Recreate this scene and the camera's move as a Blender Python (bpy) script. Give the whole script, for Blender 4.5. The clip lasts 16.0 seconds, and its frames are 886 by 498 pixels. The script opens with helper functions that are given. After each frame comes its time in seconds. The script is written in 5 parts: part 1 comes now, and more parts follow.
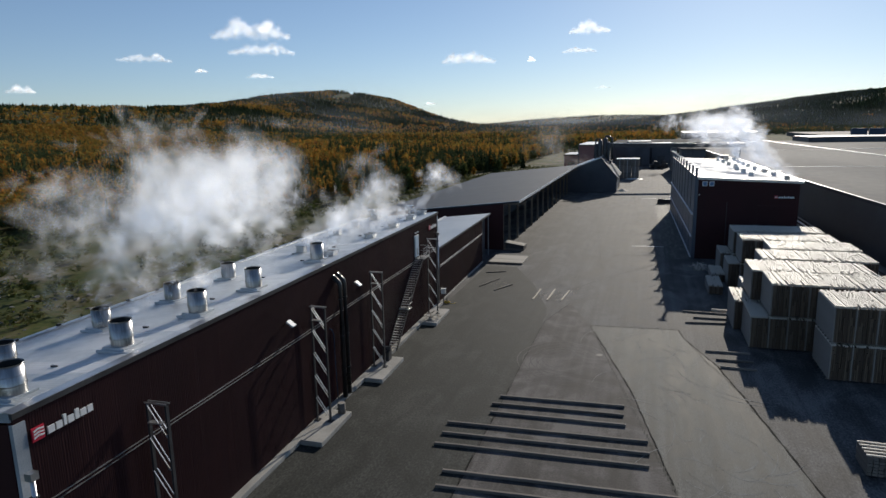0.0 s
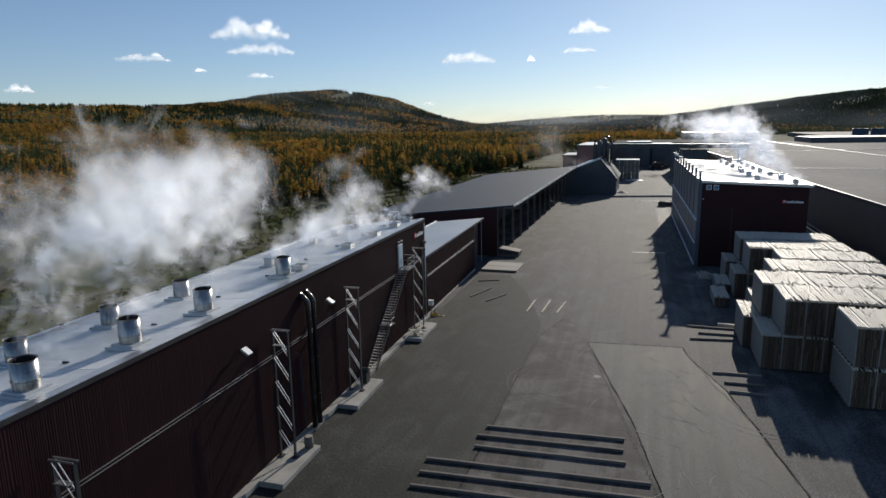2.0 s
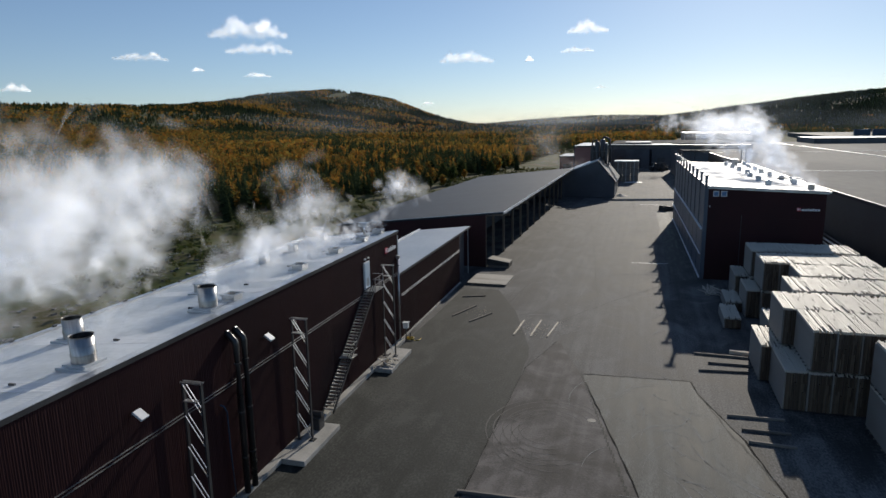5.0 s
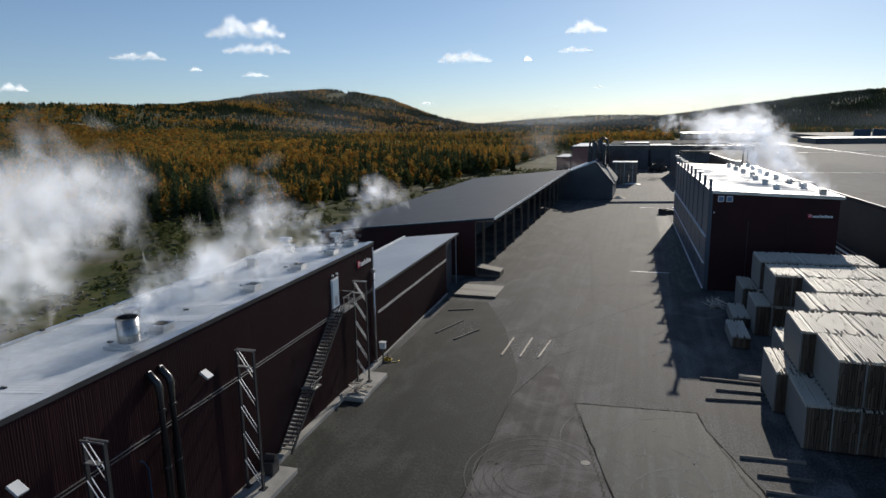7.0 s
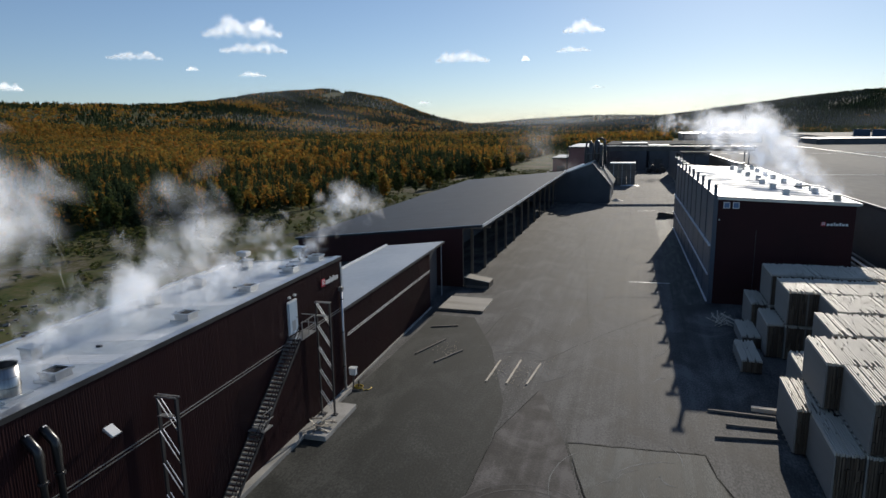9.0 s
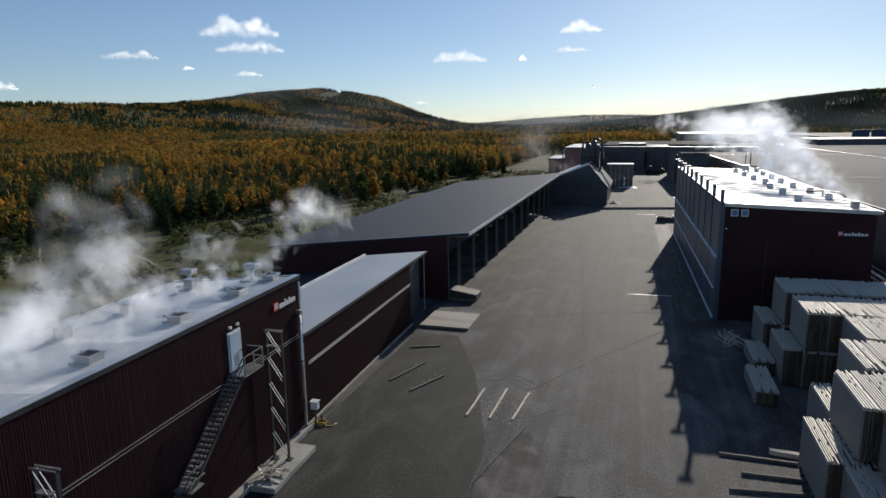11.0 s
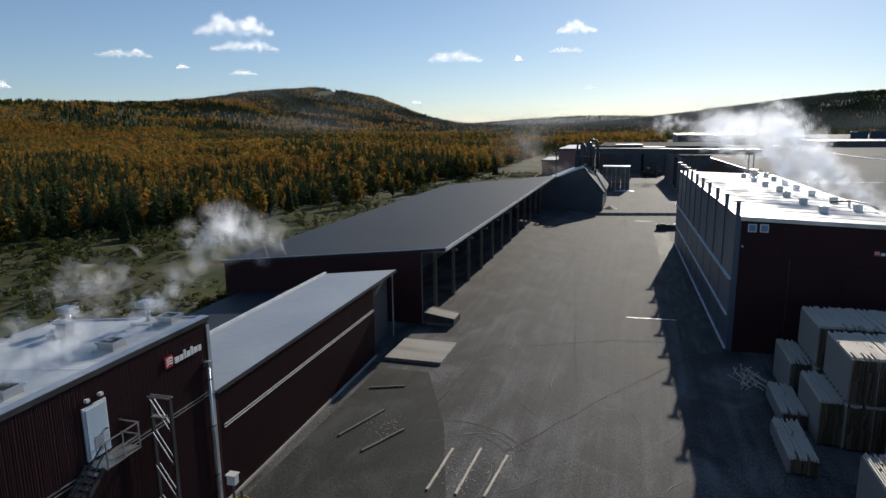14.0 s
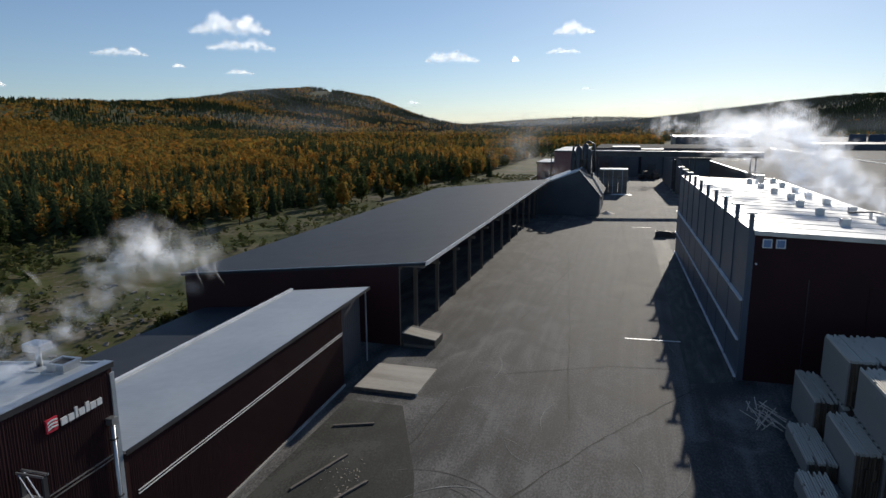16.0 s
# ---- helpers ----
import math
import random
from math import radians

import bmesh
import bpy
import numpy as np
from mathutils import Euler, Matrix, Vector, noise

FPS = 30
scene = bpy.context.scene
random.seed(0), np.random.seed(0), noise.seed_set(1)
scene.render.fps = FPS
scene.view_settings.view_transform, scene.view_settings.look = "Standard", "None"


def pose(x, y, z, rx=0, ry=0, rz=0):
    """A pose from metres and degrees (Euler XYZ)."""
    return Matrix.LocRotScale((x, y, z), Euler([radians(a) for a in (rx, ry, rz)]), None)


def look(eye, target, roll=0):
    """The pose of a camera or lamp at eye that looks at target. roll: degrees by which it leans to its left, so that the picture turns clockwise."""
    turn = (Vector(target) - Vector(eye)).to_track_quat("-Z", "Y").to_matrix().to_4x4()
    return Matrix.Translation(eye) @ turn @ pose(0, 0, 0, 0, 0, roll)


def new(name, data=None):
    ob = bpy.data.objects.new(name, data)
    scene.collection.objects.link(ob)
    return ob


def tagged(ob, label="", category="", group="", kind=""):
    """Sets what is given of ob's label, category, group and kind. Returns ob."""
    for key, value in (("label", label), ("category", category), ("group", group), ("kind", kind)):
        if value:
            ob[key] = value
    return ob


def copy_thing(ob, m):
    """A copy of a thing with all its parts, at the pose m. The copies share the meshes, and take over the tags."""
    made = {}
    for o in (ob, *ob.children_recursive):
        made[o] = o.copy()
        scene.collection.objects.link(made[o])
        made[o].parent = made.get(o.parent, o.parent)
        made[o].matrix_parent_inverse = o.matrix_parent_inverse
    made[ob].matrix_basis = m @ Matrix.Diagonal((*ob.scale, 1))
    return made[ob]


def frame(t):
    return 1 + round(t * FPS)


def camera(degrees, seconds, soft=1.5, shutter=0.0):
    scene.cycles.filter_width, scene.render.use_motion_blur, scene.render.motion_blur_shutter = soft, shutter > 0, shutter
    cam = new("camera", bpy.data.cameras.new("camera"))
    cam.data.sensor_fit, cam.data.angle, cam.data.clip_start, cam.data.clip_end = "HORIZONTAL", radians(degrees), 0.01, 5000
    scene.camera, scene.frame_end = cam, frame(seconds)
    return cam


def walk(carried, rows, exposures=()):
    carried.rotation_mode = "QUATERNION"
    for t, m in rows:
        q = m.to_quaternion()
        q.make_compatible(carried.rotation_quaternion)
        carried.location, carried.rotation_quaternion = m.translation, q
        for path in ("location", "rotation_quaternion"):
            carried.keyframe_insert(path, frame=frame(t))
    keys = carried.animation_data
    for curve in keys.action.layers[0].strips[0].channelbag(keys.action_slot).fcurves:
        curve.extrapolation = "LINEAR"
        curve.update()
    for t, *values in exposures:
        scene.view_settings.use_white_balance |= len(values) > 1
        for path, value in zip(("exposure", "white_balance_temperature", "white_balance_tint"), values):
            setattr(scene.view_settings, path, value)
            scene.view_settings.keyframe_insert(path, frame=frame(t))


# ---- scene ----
# ------------------------------------------------------------ camera
cam = camera(69.7, 16.0)
PATH = [
    (0.0, (-0.281, -2.434, 20.631), (-15.405, 44.245, 11.024), -1.091),
    (1.0, (-0.390, 0.041, 20.677), (-15.494, 46.724, 11.054), -1.059),
    (2.0, (-0.519, 2.610, 20.680), (-15.602, 49.298, 11.050), -1.025),
    (3.0, (-0.650, 5.268, 20.665), (-15.707, 51.964, 11.031), -0.995),
    (4.0, (-0.774, 8.012, 20.647), (-15.798, 54.718, 11.012), -0.971),
    (5.0, (-0.888, 10.839, 20.636), (-15.869, 57.558, 10.998), -0.955),
    (6.0, (-0.994, 13.745, 20.632), (-15.921, 60.481, 10.991), -0.945),
    (7.0, (-1.098, 16.728, 20.633), (-15.960, 63.484, 10.988), -0.938),
    (8.0, (-1.206, 19.783, 20.636), (-15.993, 66.561, 10.984), -0.929),
    (9.0, (-1.328, 22.904, 20.634), (-16.028, 69.708, 10.973), -0.913),
    (10.0, (-1.469, 26.085, 20.622), (-16.073, 72.916, 10.951), -0.887),
    (11.0, (-1.634, 29.314, 20.597), (-16.134, 76.176, 10.917), -0.844),
    (12.0, (-1.825, 32.579, 20.559), (-16.212, 79.474, 10.871), -0.781),
    (13.0, (-2.035, 35.864, 20.513), (-16.304, 82.795, 10.822), -0.694),
    (14.0, (-2.253, 39.149, 20.471), (-16.397, 86.118, 10.784), -0.583),
    (15.0, (-2.459, 42.409, 20.456), (-16.472, 89.420, 10.780), -0.447),
    (16.0, (-2.621, 45.616, 20.495), (-16.498, 92.672, 10.844), -0.291),
]
walk(cam, [(t, look(eye, target, roll)) for t, eye, target, roll in PATH],
     exposures=[(0.0, 0.03, 6600, 10), (16.0, 0.03, 6600, 10)])

# ------------------------------------------------------------ sky and sun
SUN = Vector((4.8, 33.4, 13.7)).normalized()
world = bpy.data.worlds.new("world")
scene.world = world
world.use_nodes = True
wn = world.node_tree
sky = wn.nodes.new("ShaderNodeTexSky")
sky.sky_type, sky.sun_disc = 'NISHITA', False
sky.sun_elevation, sky.sun_rotation = math.asin(SUN.z), math.atan2(SUN.x, SUN.y)
sky.dust_density, sky.air_density, sky.ozone_density = 0.17, 0.78, 1.8
tint = wn.nodes.new("ShaderNodeMix")
tint.data_type, tint.blend_type = 'RGBA', 'MULTIPLY'
tint.inputs[0].default_value = 1.0
tint.inputs[7].default_value = (.84, .965, 1.12, 1)
even = wn.nodes.new("ShaderNodeGamma")
even.inputs[1].default_value = 0.82
wn.links.new(sky.outputs[0], even.inputs[0])
wn.links.new(even.outputs[0], tint.inputs[6])
wn.links.new(tint.outputs[2], wn.nodes["Background"].inputs[0])
wn.nodes["Background"].inputs[1].default_value = 0.112
sun = new("sun", bpy.data.lights.new("sun", 'SUN'))
sun.data.energy, sun.data.angle, sun.data.color = 3.8, radians(0.53), (1.0, 0.93, 0.82)
sun.matrix_world = look(SUN * 100, (0, 0, 0))


# ------------------------------------------------------------ mesh helpers
class Geo:
    """Collects simple solids into one mesh."""

    def __init__(self):
        self.v, self.f = [], []

    def add(self, verts, faces, m=None):
        n = len(self.v)
        self.v += [tuple(m @ Vector(p)) for p in verts] if m else [tuple(p) for p in verts]
        self.f += [tuple(i + n for i in q) for q in faces]
        return self

    def box(self, x0, x1, y0, y1, z0, z1, m=None):
        p = [(x, y, z) for x in (x0, x1) for y in (y0, y1) for z in (z0, z1)]
        return self.add(p, [(0, 1, 3, 2), (4, 6, 7, 5), (0, 4, 5, 1), (2, 3, 7, 6), (0, 2, 6, 4), (1, 5, 7, 3)], m)

    def bar(self, a, b, w, h=None):
        """A square bar from a to b."""
        a, b = Vector(a), Vector(b)
        h = h or w
        m = look(a, b)
        return self.box(-w / 2, w / 2, -h / 2, h / 2, -(b - a).length, 0, m)

    def prism(self, outline, y0, y1, axis="y"):
        """An outline of (u, z) pushed along y, or of (x, y) pushed along z."""
        n = len(outline)
        if axis == "y":
            p = [(u, y0, z) for u, z in outline] + [(u, y1, z) for u, z in outline]
        elif axis == "x":
            p = [(y0, u, z) for u, z in outline] + [(y1, u, z) for u, z in outline]
        else:
            p = [(u, z, y0) for u, z in outline] + [(u, z, y1) for u, z in outline]
        q = [(i, (i + 1) % n, n + (i + 1) % n, n + i) for i in range(n)]
        return self.add(p, q + [tuple(range(n))[::-1], tuple(range(n, 2 * n))])

    def tube(self, path, r, n=12, cap=True):
        """A round tube along a path of points; r is one radius, or one for each point."""
        rs = r if isinstance(r, (list, tuple)) else [r] * len(path)
        pts = [Vector(p) for p in path]
        base = len(self.v)
        for i, p in enumerate(pts):
            d = (pts[min(i + 1, len(pts) - 1)] - pts[max(i - 1, 0)]).normalized()
            q = d.to_track_quat("Z", "Y")
            for k in range(n):
                a = 2 * math.pi * k / n
                self.v.append(tuple(p + q @ Vector((math.cos(a) * rs[i], math.sin(a) * rs[i], 0))))
        for i in range(len(pts) - 1):
            for k in range(n):
                a, b = base + i * n + k, base + i * n + (k + 1) % n
                self.f.append((a, b, b + n, a + n))
        if cap:
            self.f.append(tuple(base + k for k in range(n))[::-1])
            self.f.append(tuple(base + (len(pts) - 1) * n + k for k in range(n)))
        return self

    def mesh(self, name, material, smooth=False):
        me = bpy.data.meshes.new(name)
        me.from_pydata(self.v, [], self.f)
        bm = bmesh.new()
        bm.from_mesh(me)
        bmesh.ops.recalc_face_normals(bm, faces=bm.faces)
        bm.to_mesh(me)
        bm.free()
        me.materials.append(material)
        if smooth:
            me.polygons.foreach_set("use_smooth", [True] * len(me.polygons))
        return me


def part(name, geo, material, parent=None, label="", smooth=False, bevel=0.0):
    """One mesh object from a Geo, under a thing or a part."""
    ob = new(name, geo.mesh(name, material, smooth))
    if parent:
        ob.parent = parent
    if label:
        ob["label"] = label
    if bevel:
        b = ob.modifiers.new("bevel", 'BEVEL')
        b.width, b.segments, b.limit_method = bevel, 2, 'ANGLE'
    return ob


def thing(name, m, label, category, group="", kind=""):
    ob = new(name)
    ob.matrix_basis = m if isinstance(m, Matrix) else pose(*m)
    return tagged(ob, label, category, group, kind)


def bulk(name, verts, faces, material, attribute=None):
    """A large mesh from arrays; all faces have the same number of corners."""
    me = bpy.data.meshes.new(name)
    verts, faces = np.asarray(verts, np.float32), np.asarray(faces, np.int32)
    n, k = faces.shape
    me.vertices.add(len(verts))
    me.vertices.foreach_set("co", verts.ravel())
    me.loops.add(n * k)
    me.loops.foreach_set("vertex_index", faces.ravel())
    me.polygons.add(n)
    me.polygons.foreach_set("loop_start", np.arange(n, dtype=np.int32) * k)
    me.update(calc_edges=True)
    me.materials.append(material)
    return new(name, me)


# ------------------------------------------------------------ materials
def material(name, colors, rough=0.6, metal=0.0, scale=1.0, fine=14.0, bump=0.15, spec=0.5, stretch=(1, 1, 1),
             island=0.0, chance=0.0, ribs=None, translucent=0.0, fine_mix=0.35, streak=0.0, warp=0.0):
    """colors: two or three base colours mixed by noise at two scales. ribs: (axis, spacing, depth) of a pressed profile."""
    m = bpy.data.materials.new(name)
    m.use_nodes = True
    nt = m.node_tree
    N, L = nt.nodes, nt.links
    p = N["Principled BSDF"]
    geo = N.new("ShaderNodeNewGeometry")
    mp = N.new("ShaderNodeMapping")
    mp.inputs["Scale"].default_value = stretch
    L.new(geo.outputs["Position"], mp.inputs["Vector"])
    a = N.new("ShaderNodeTexNoise")
    a.inputs["Scale"].default_value, a.inputs["Detail"].default_value = 0.35 * scale, 6
    a.inputs["Distortion"].default_value = warp
    b = N.new("ShaderNodeTexNoise")
    b.inputs["Scale"].default_value, b.inputs["Detail"].default_value = fine * scale, 4
    L.new(mp.outputs[0], a.inputs["Vector"])
    L.new(mp.outputs[0], b.inputs["Vector"])
    mix = N.new("ShaderNodeMix")
    mix.inputs[0].default_value = fine_mix
    L.new(a.outputs[0], mix.inputs[2])
    L.new(b.outputs[0], mix.inputs[3])
    value = mix.outputs[0]
    if streak:
        sm, sn = N.new("ShaderNodeMapping"), N.new("ShaderNodeTexNoise")
        sm.inputs["Scale"].default_value = (1.5, .03, 1)
        sm.inputs["Rotation"].default_value = (0, 0, .05)
        sn.inputs["Scale"].default_value, sn.inputs["Detail"].default_value = 1.1, 6
        L.new(geo.outputs["Position"], sm.inputs["Vector"])
        L.new(sm.outputs[0], sn.inputs["Vector"])
        m3 = N.new("ShaderNodeMix")
        m3.inputs[0].default_value = streak
        L.new(value, m3.inputs[2])
        L.new(sn.outputs[0], m3.inputs[3])
        value = m3.outputs[0]
    if island or chance:
        src = geo.outputs["Random Per Island"] if island else N.new("ShaderNodeObjectInfo").outputs["Random"]
        m2 = N.new("ShaderNodeMix")
        m2.inputs[0].default_value = island or chance
        L.new(value, m2.inputs[2])
        L.new(src, m2.inputs[3])
        value = m2.outputs[0]
    ramp = N.new("ShaderNodeValToRGB")
    e = ramp.color_ramp.elements
    lo, hi = (0.41, 0.59) if streak else (0.37, 0.63) if not (island or chance) else (0.18, 0.82)
    e[0].position, e[1].position = lo, hi
    e[0].color, e[1].color = (*colors[0], 1), (*colors[-1], 1)
    for i, c in enumerate(colors[1:-1]):
        e.new(lo + (hi - lo) * (i + 1) / (len(colors) - 1)).color = (*c, 1)
    L.new(value, ramp.inputs[0])
    L.new(ramp.outputs[0], p.inputs["Base Color"])
    rr = N.new("ShaderNodeMapRange")
    rr.inputs[3].default_value, rr.inputs[4].default_value = max(0.05, rough - 0.1), min(1, rough + 0.1)
    L.new(a.outputs[0], rr.inputs[0])
    L.new(rr.outputs[0], p.inputs["Roughness"])
    p.inputs["Metallic"].default_value = metal
    p.inputs["Specular IOR Level"].default_value = spec
    height = b.outputs[0]
    if ribs:
        w = N.new("ShaderNodeTexWave")
        w.wave_type, w.bands_direction, w.wave_profile = 'BANDS', ribs[0], 'SIN'
        w.inputs["Scale"].default_value = 0.314 / ribs[1]
        L.new(geo.outputs["Position"], w.inputs["Vector"])
        bb = N.new("ShaderNodeBump")
        bb.inputs["Strength"].default_value, bb.inputs["Distance"].default_value = 0.6, ribs[2]
        L.new(w.outputs[1], bb.inputs["Height"])
    bp = N.new("ShaderNodeBump")
    bp.inputs["Strength"].default_value, bp.inputs["Distance"].default_value = bump, 0.02
    L.new(height, bp.inputs["Height"])
    if ribs:
        L.new(bb.outputs[0], bp.inputs["Normal"])
    L.new(bp.outputs[0], p.inputs["Normal"])
    if translucent:
        t = N.new("ShaderNodeBsdfTranslucent")
        L.new(ramp.outputs[0], t.inputs[0])
        s = N.new("ShaderNodeMixShader")
        s.inputs[0].default_value = translucent
        L.new(p.outputs[0], s.inputs[1])
        L.new(t.outputs[0], s.inputs[2])
        L.new(s.outputs[0], N["Material Output"].inputs[0])
    return m


ASPHALT = material("asphalt", [(.036, .035, .034), (.078, .077, .075), (.15, .146, .140)], 0.8, scale=0.8, fine=9, warp=1.0,
                   bump=0.6, stretch=(1.1, 0.55, 1), spec=0.22, fine_mix=.42, streak=.16)
ASPHALT_DARK = material("asphalt_dark", [(.017, .019, .016), (.032, .034, .030), (.060, .061, .055)], 0.8, scale=0.8, fine=9, warp=1.2,
                        bump=0.6, stretch=(1.0, 0.6, 1), spec=0.22, fine_mix=.42, streak=.14)
ASPHALT_BROWN = material("asphalt_brown", [(.042, .038, .035), (.084, .077, .072), (.155, .143, .134)], 0.82, scale=0.7, fine=10,
                         bump=0.6, spec=0.2, fine_mix=.25, streak=.2, warp=1.4)
CONCRETE_ROAD = material("concrete_road", [(.026, .029, .027), (.058, .062, .058), (.130, .134, .125)], 0.75, scale=1.1, fine=9,
                         bump=0.6, stretch=(1.7, 0.4, 1), spec=0.25, fine_mix=.4, streak=.2, warp=1.5)
CONCRETE = material("concrete", [(.26, .25, .23), (.34, .33, .30), (.44, .42, .39)], 0.85, scale=1.5, fine=12, bump=0.3)
SLAB = material("slab", [(.27, .25, .21), (.36, .33, .28), (.44, .41, .36)], 0.85, scale=1.2, fine=6, bump=0.3, stretch=(.3, 2, 1))
RED = material("red_cladding", [(.031, .0110, .0118), (.038, .0126, .0134), (.045, .0142, .0150)], 0.6, scale=0.6, fine=20, bump=0.04,
               ribs=('Y', 0.3, 0.0006), spec=0.2)
RED_X = material("red_cladding_front", [(.031, .0110, .0118), (.038, .0126, .0134), (.045, .0142, .0150)], 0.6, scale=0.6, fine=20,
                 bump=0.04, ribs=('X', 0.3, 0.0006), spec=0.2)
ROOF_PALE = material("roof_pale", [(.42, .45, .465), (.50, .525, .54), (.60, .62, .635)], 0.5, 0.3, scale=0.7, fine=3, bump=0.05,
                     ribs=('Y', 0.2, 0.006))
ROOF_WHITE = material("roof_white", [(.48, .50, .52), (.56, .58, .60), (.63, .64, .65)], 0.58, 0.1, scale=0.5, fine=3, bump=0.05,
                      ribs=('Y', 0.25, 0.015))
ROOF_GREY = material("roof_grey", [(.40, .42, .43), (.44, .46, .47), (.48, .50, .51)], 0.48, 0.35, scale=0.5, fine=3, bump=0.05,
                     ribs=('Y', 0.25, 0.005))
ROOF_DARK = material("roof_dark", [(.022, .026, .033), (.030, .035, .043), (.040, .046, .055)], 0.6, 0.0, scale=0.25, fine=2, bump=0.04,
                     spec=0.2)
ROOF_HALL = material("roof_hall", [(.075, .079, .079), (.095, .098, .097), (.125, .125, .122)], 0.85, 0.0, scale=0.12, fine=5, bump=0.3,
                     stretch=(1, .4, 1), spec=0.15)
STEEL = material("stainless", [(.26, .255, .245), (.38, .37, .36), (.52, .51, .50)], 0.3, 1.0, scale=1.2, fine=3, bump=0.06, stretch=(3, 3, .4))
GALV = material("galvanised", [(.42, .43, .44), (.52, .53, .54), (.62, .63, .64)], 0.38, 0.85, scale=2, fine=10, bump=0.05)
STEEL_DARK = material("dark_steel", [(.040, .041, .043), (.06, .06, .063), (.08, .08, .083)], 0.4, 0.3, scale=2, fine=10, bump=0.05)
# near-black that paints the shade inside open pipes and vents
BLACK = material("black_inside_shade", [(.015, .015, .015), (.022, .022, .022)], 0.8, scale=1)
DARK_CLAD = material("dark_cladding", [(.048, .053, .061), (.066, .072, .083), (.086, .094, .106)], 0.5, 0.1, scale=0.6, fine=8, bump=0.08,
                     ribs=('Y', 0.4, 0.015))
GREY_CLAD = material("grey_cladding", [(.065, .082, .105), (.082, .10, .128), (.10, .12, .15)], 0.45, 0.1, scale=0.6, fine=8, bump=0.06,
                     ribs=('Y', 0.5, 0.012), chance=0.25)
FELT_FAR = material("old_roof_felt", [(.035, .035, .036), (.06, .06, .06), (.10, .10, .10)], 0.95, scale=0.4, fine=4, bump=0.2, spec=0.05)
STONE = material("field_stone", [(.10, .095, .085), (.16, .15, .135), (.22, .21, .19)], 0.9, scale=1.5, fine=10, bump=0.3)
TRIM = material("white_trim", [(.60, .61, .62), (.70, .71, .71), (.78, .78, .77)], 0.45, scale=2, fine=10, bump=0.05)
TRIM_BLUE = material("grey_trim", [(.30, .34, .38), (.38, .42, .46), (.46, .50, .54)], 0.45, 0.3, scale=2, fine=10, bump=0.05)
LOGO_RED = material("sign_red", [(.55, .02, .05), (.62, .03, .06)], 0.5)
LOGO_WHITE = material("sign_white", [(.72, .72, .71), (.80, .80, .79)], 0.5)
# top boards, paler than sides and ends: the sunlight put into their colour
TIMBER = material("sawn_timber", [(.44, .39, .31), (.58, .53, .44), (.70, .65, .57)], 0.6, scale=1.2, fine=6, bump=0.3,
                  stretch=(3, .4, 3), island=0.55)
# sides and ends turned from the sun, their shade put into darker colours
TIMBER_SIDE = material("timber_face_shaded", [(.20, .18, .155), (.26, .235, .205), (.33, .30, .265)], 0.8, scale=0.8, fine=5, bump=0.3,
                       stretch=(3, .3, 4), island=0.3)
TIMBER_END = material("board_ends_shaded", [(.060, .040, .026), (.115, .080, .052), (.19, .138, .092)], 0.85, scale=1.5, fine=7, bump=0.3,
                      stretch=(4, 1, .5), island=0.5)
TYRE = material("tyre_rubber_mark", [(.048, .044, .041), (.064, .059, .055), (.08, .073, .068)], 0.8, scale=3, fine=8)
SCUFF = material("worn_scuff", [(.15, .153, .146), (.21, .212, .202), (.27, .27, .26)], 0.85, scale=3, fine=9, bump=0.3, spec=0.2)
# weathered wood; in pack cores it paints the shade between boards
TIMBER_DARK = material("weathered_and_shaded_timber", [(.10, .085, .07), (.16, .14, .12), (.24, .205, .17)], 0.85, scale=2, fine=8, bump=0.4,
                      stretch=(.4, 3, 3), chance=0.4)
WOOD_PALE = material("pale_pole", [(.50, .42, .32), (.62, .54, .43), (.70, .62, .52)], 0.8, scale=2, fine=8, bump=0.3)
WOOD_POST = material("wood_post", [(.12, .095, .07), (.17, .135, .10), (.22, .18, .14)], 0.8, scale=2, fine=8, bump=0.3, stretch=(3, 3, .4))
DOOR = material("door_paint", [(.44, .54, .62), (.50, .60, .68), (.56, .65, .72)], 0.4, scale=1, bump=0.03)
LAMP = material("lamp_glass", [(.70, .71, .70), (.80, .80, .79)], 0.25, scale=2, bump=0.02)
GLASS_BLUE = material("window_blue", [(.10, .20, .36), (.14, .26, .44)], 0.15, 0.0, scale=2, bump=0.0, spec=0.8)
RUBBER = material("black_plastic", [(.012, .012, .013), (.02, .02, .021)], 0.3, scale=2, fine=6, bump=0.04, spec=0.6)
YELLOW = material("yellow_hose", [(.45, .30, .03), (.55, .38, .05)], 0.5)
SOIL = material("rough_ground", [(.028, .042, .012), (.062, .074, .020), (.088, .080, .034), (.145, .125, .090)], 0.95, scale=0.28, fine=5,
                bump=0.8, stretch=(1, .7, 1), spec=0.1, fine_mix=0.4)
SPRUCE = material("spruce_needles", [(.034, .048, .024), (.058, .076, .034), (.095, .112, .045)], 1.0, scale=0.03, fine=3, bump=0.2,
                  island=0.6, spec=0.0, translucent=0.3)
BIRCH = material("autumn_leaves", [(.11, .11, .032), (.25, .18, .042), (.38, .20, .036), (.36, .13, .028)], 0.9, scale=0.03,
                 fine=3, bump=0.2, island=0.6, spec=0.1, translucent=0.4)
SHRUB = material("scrub_leaves", [(.040, .058, .017), (.075, .092, .026), (.12, .10, .036)], 0.9, scale=0.1, fine=3, bump=0.2,
                 island=0.6, spec=0.1, translucent=0.3)
BARK = material("bark", [(.05, .042, .035), (.10, .09, .08)], 0.9, scale=3, fine=10, bump=0.5)
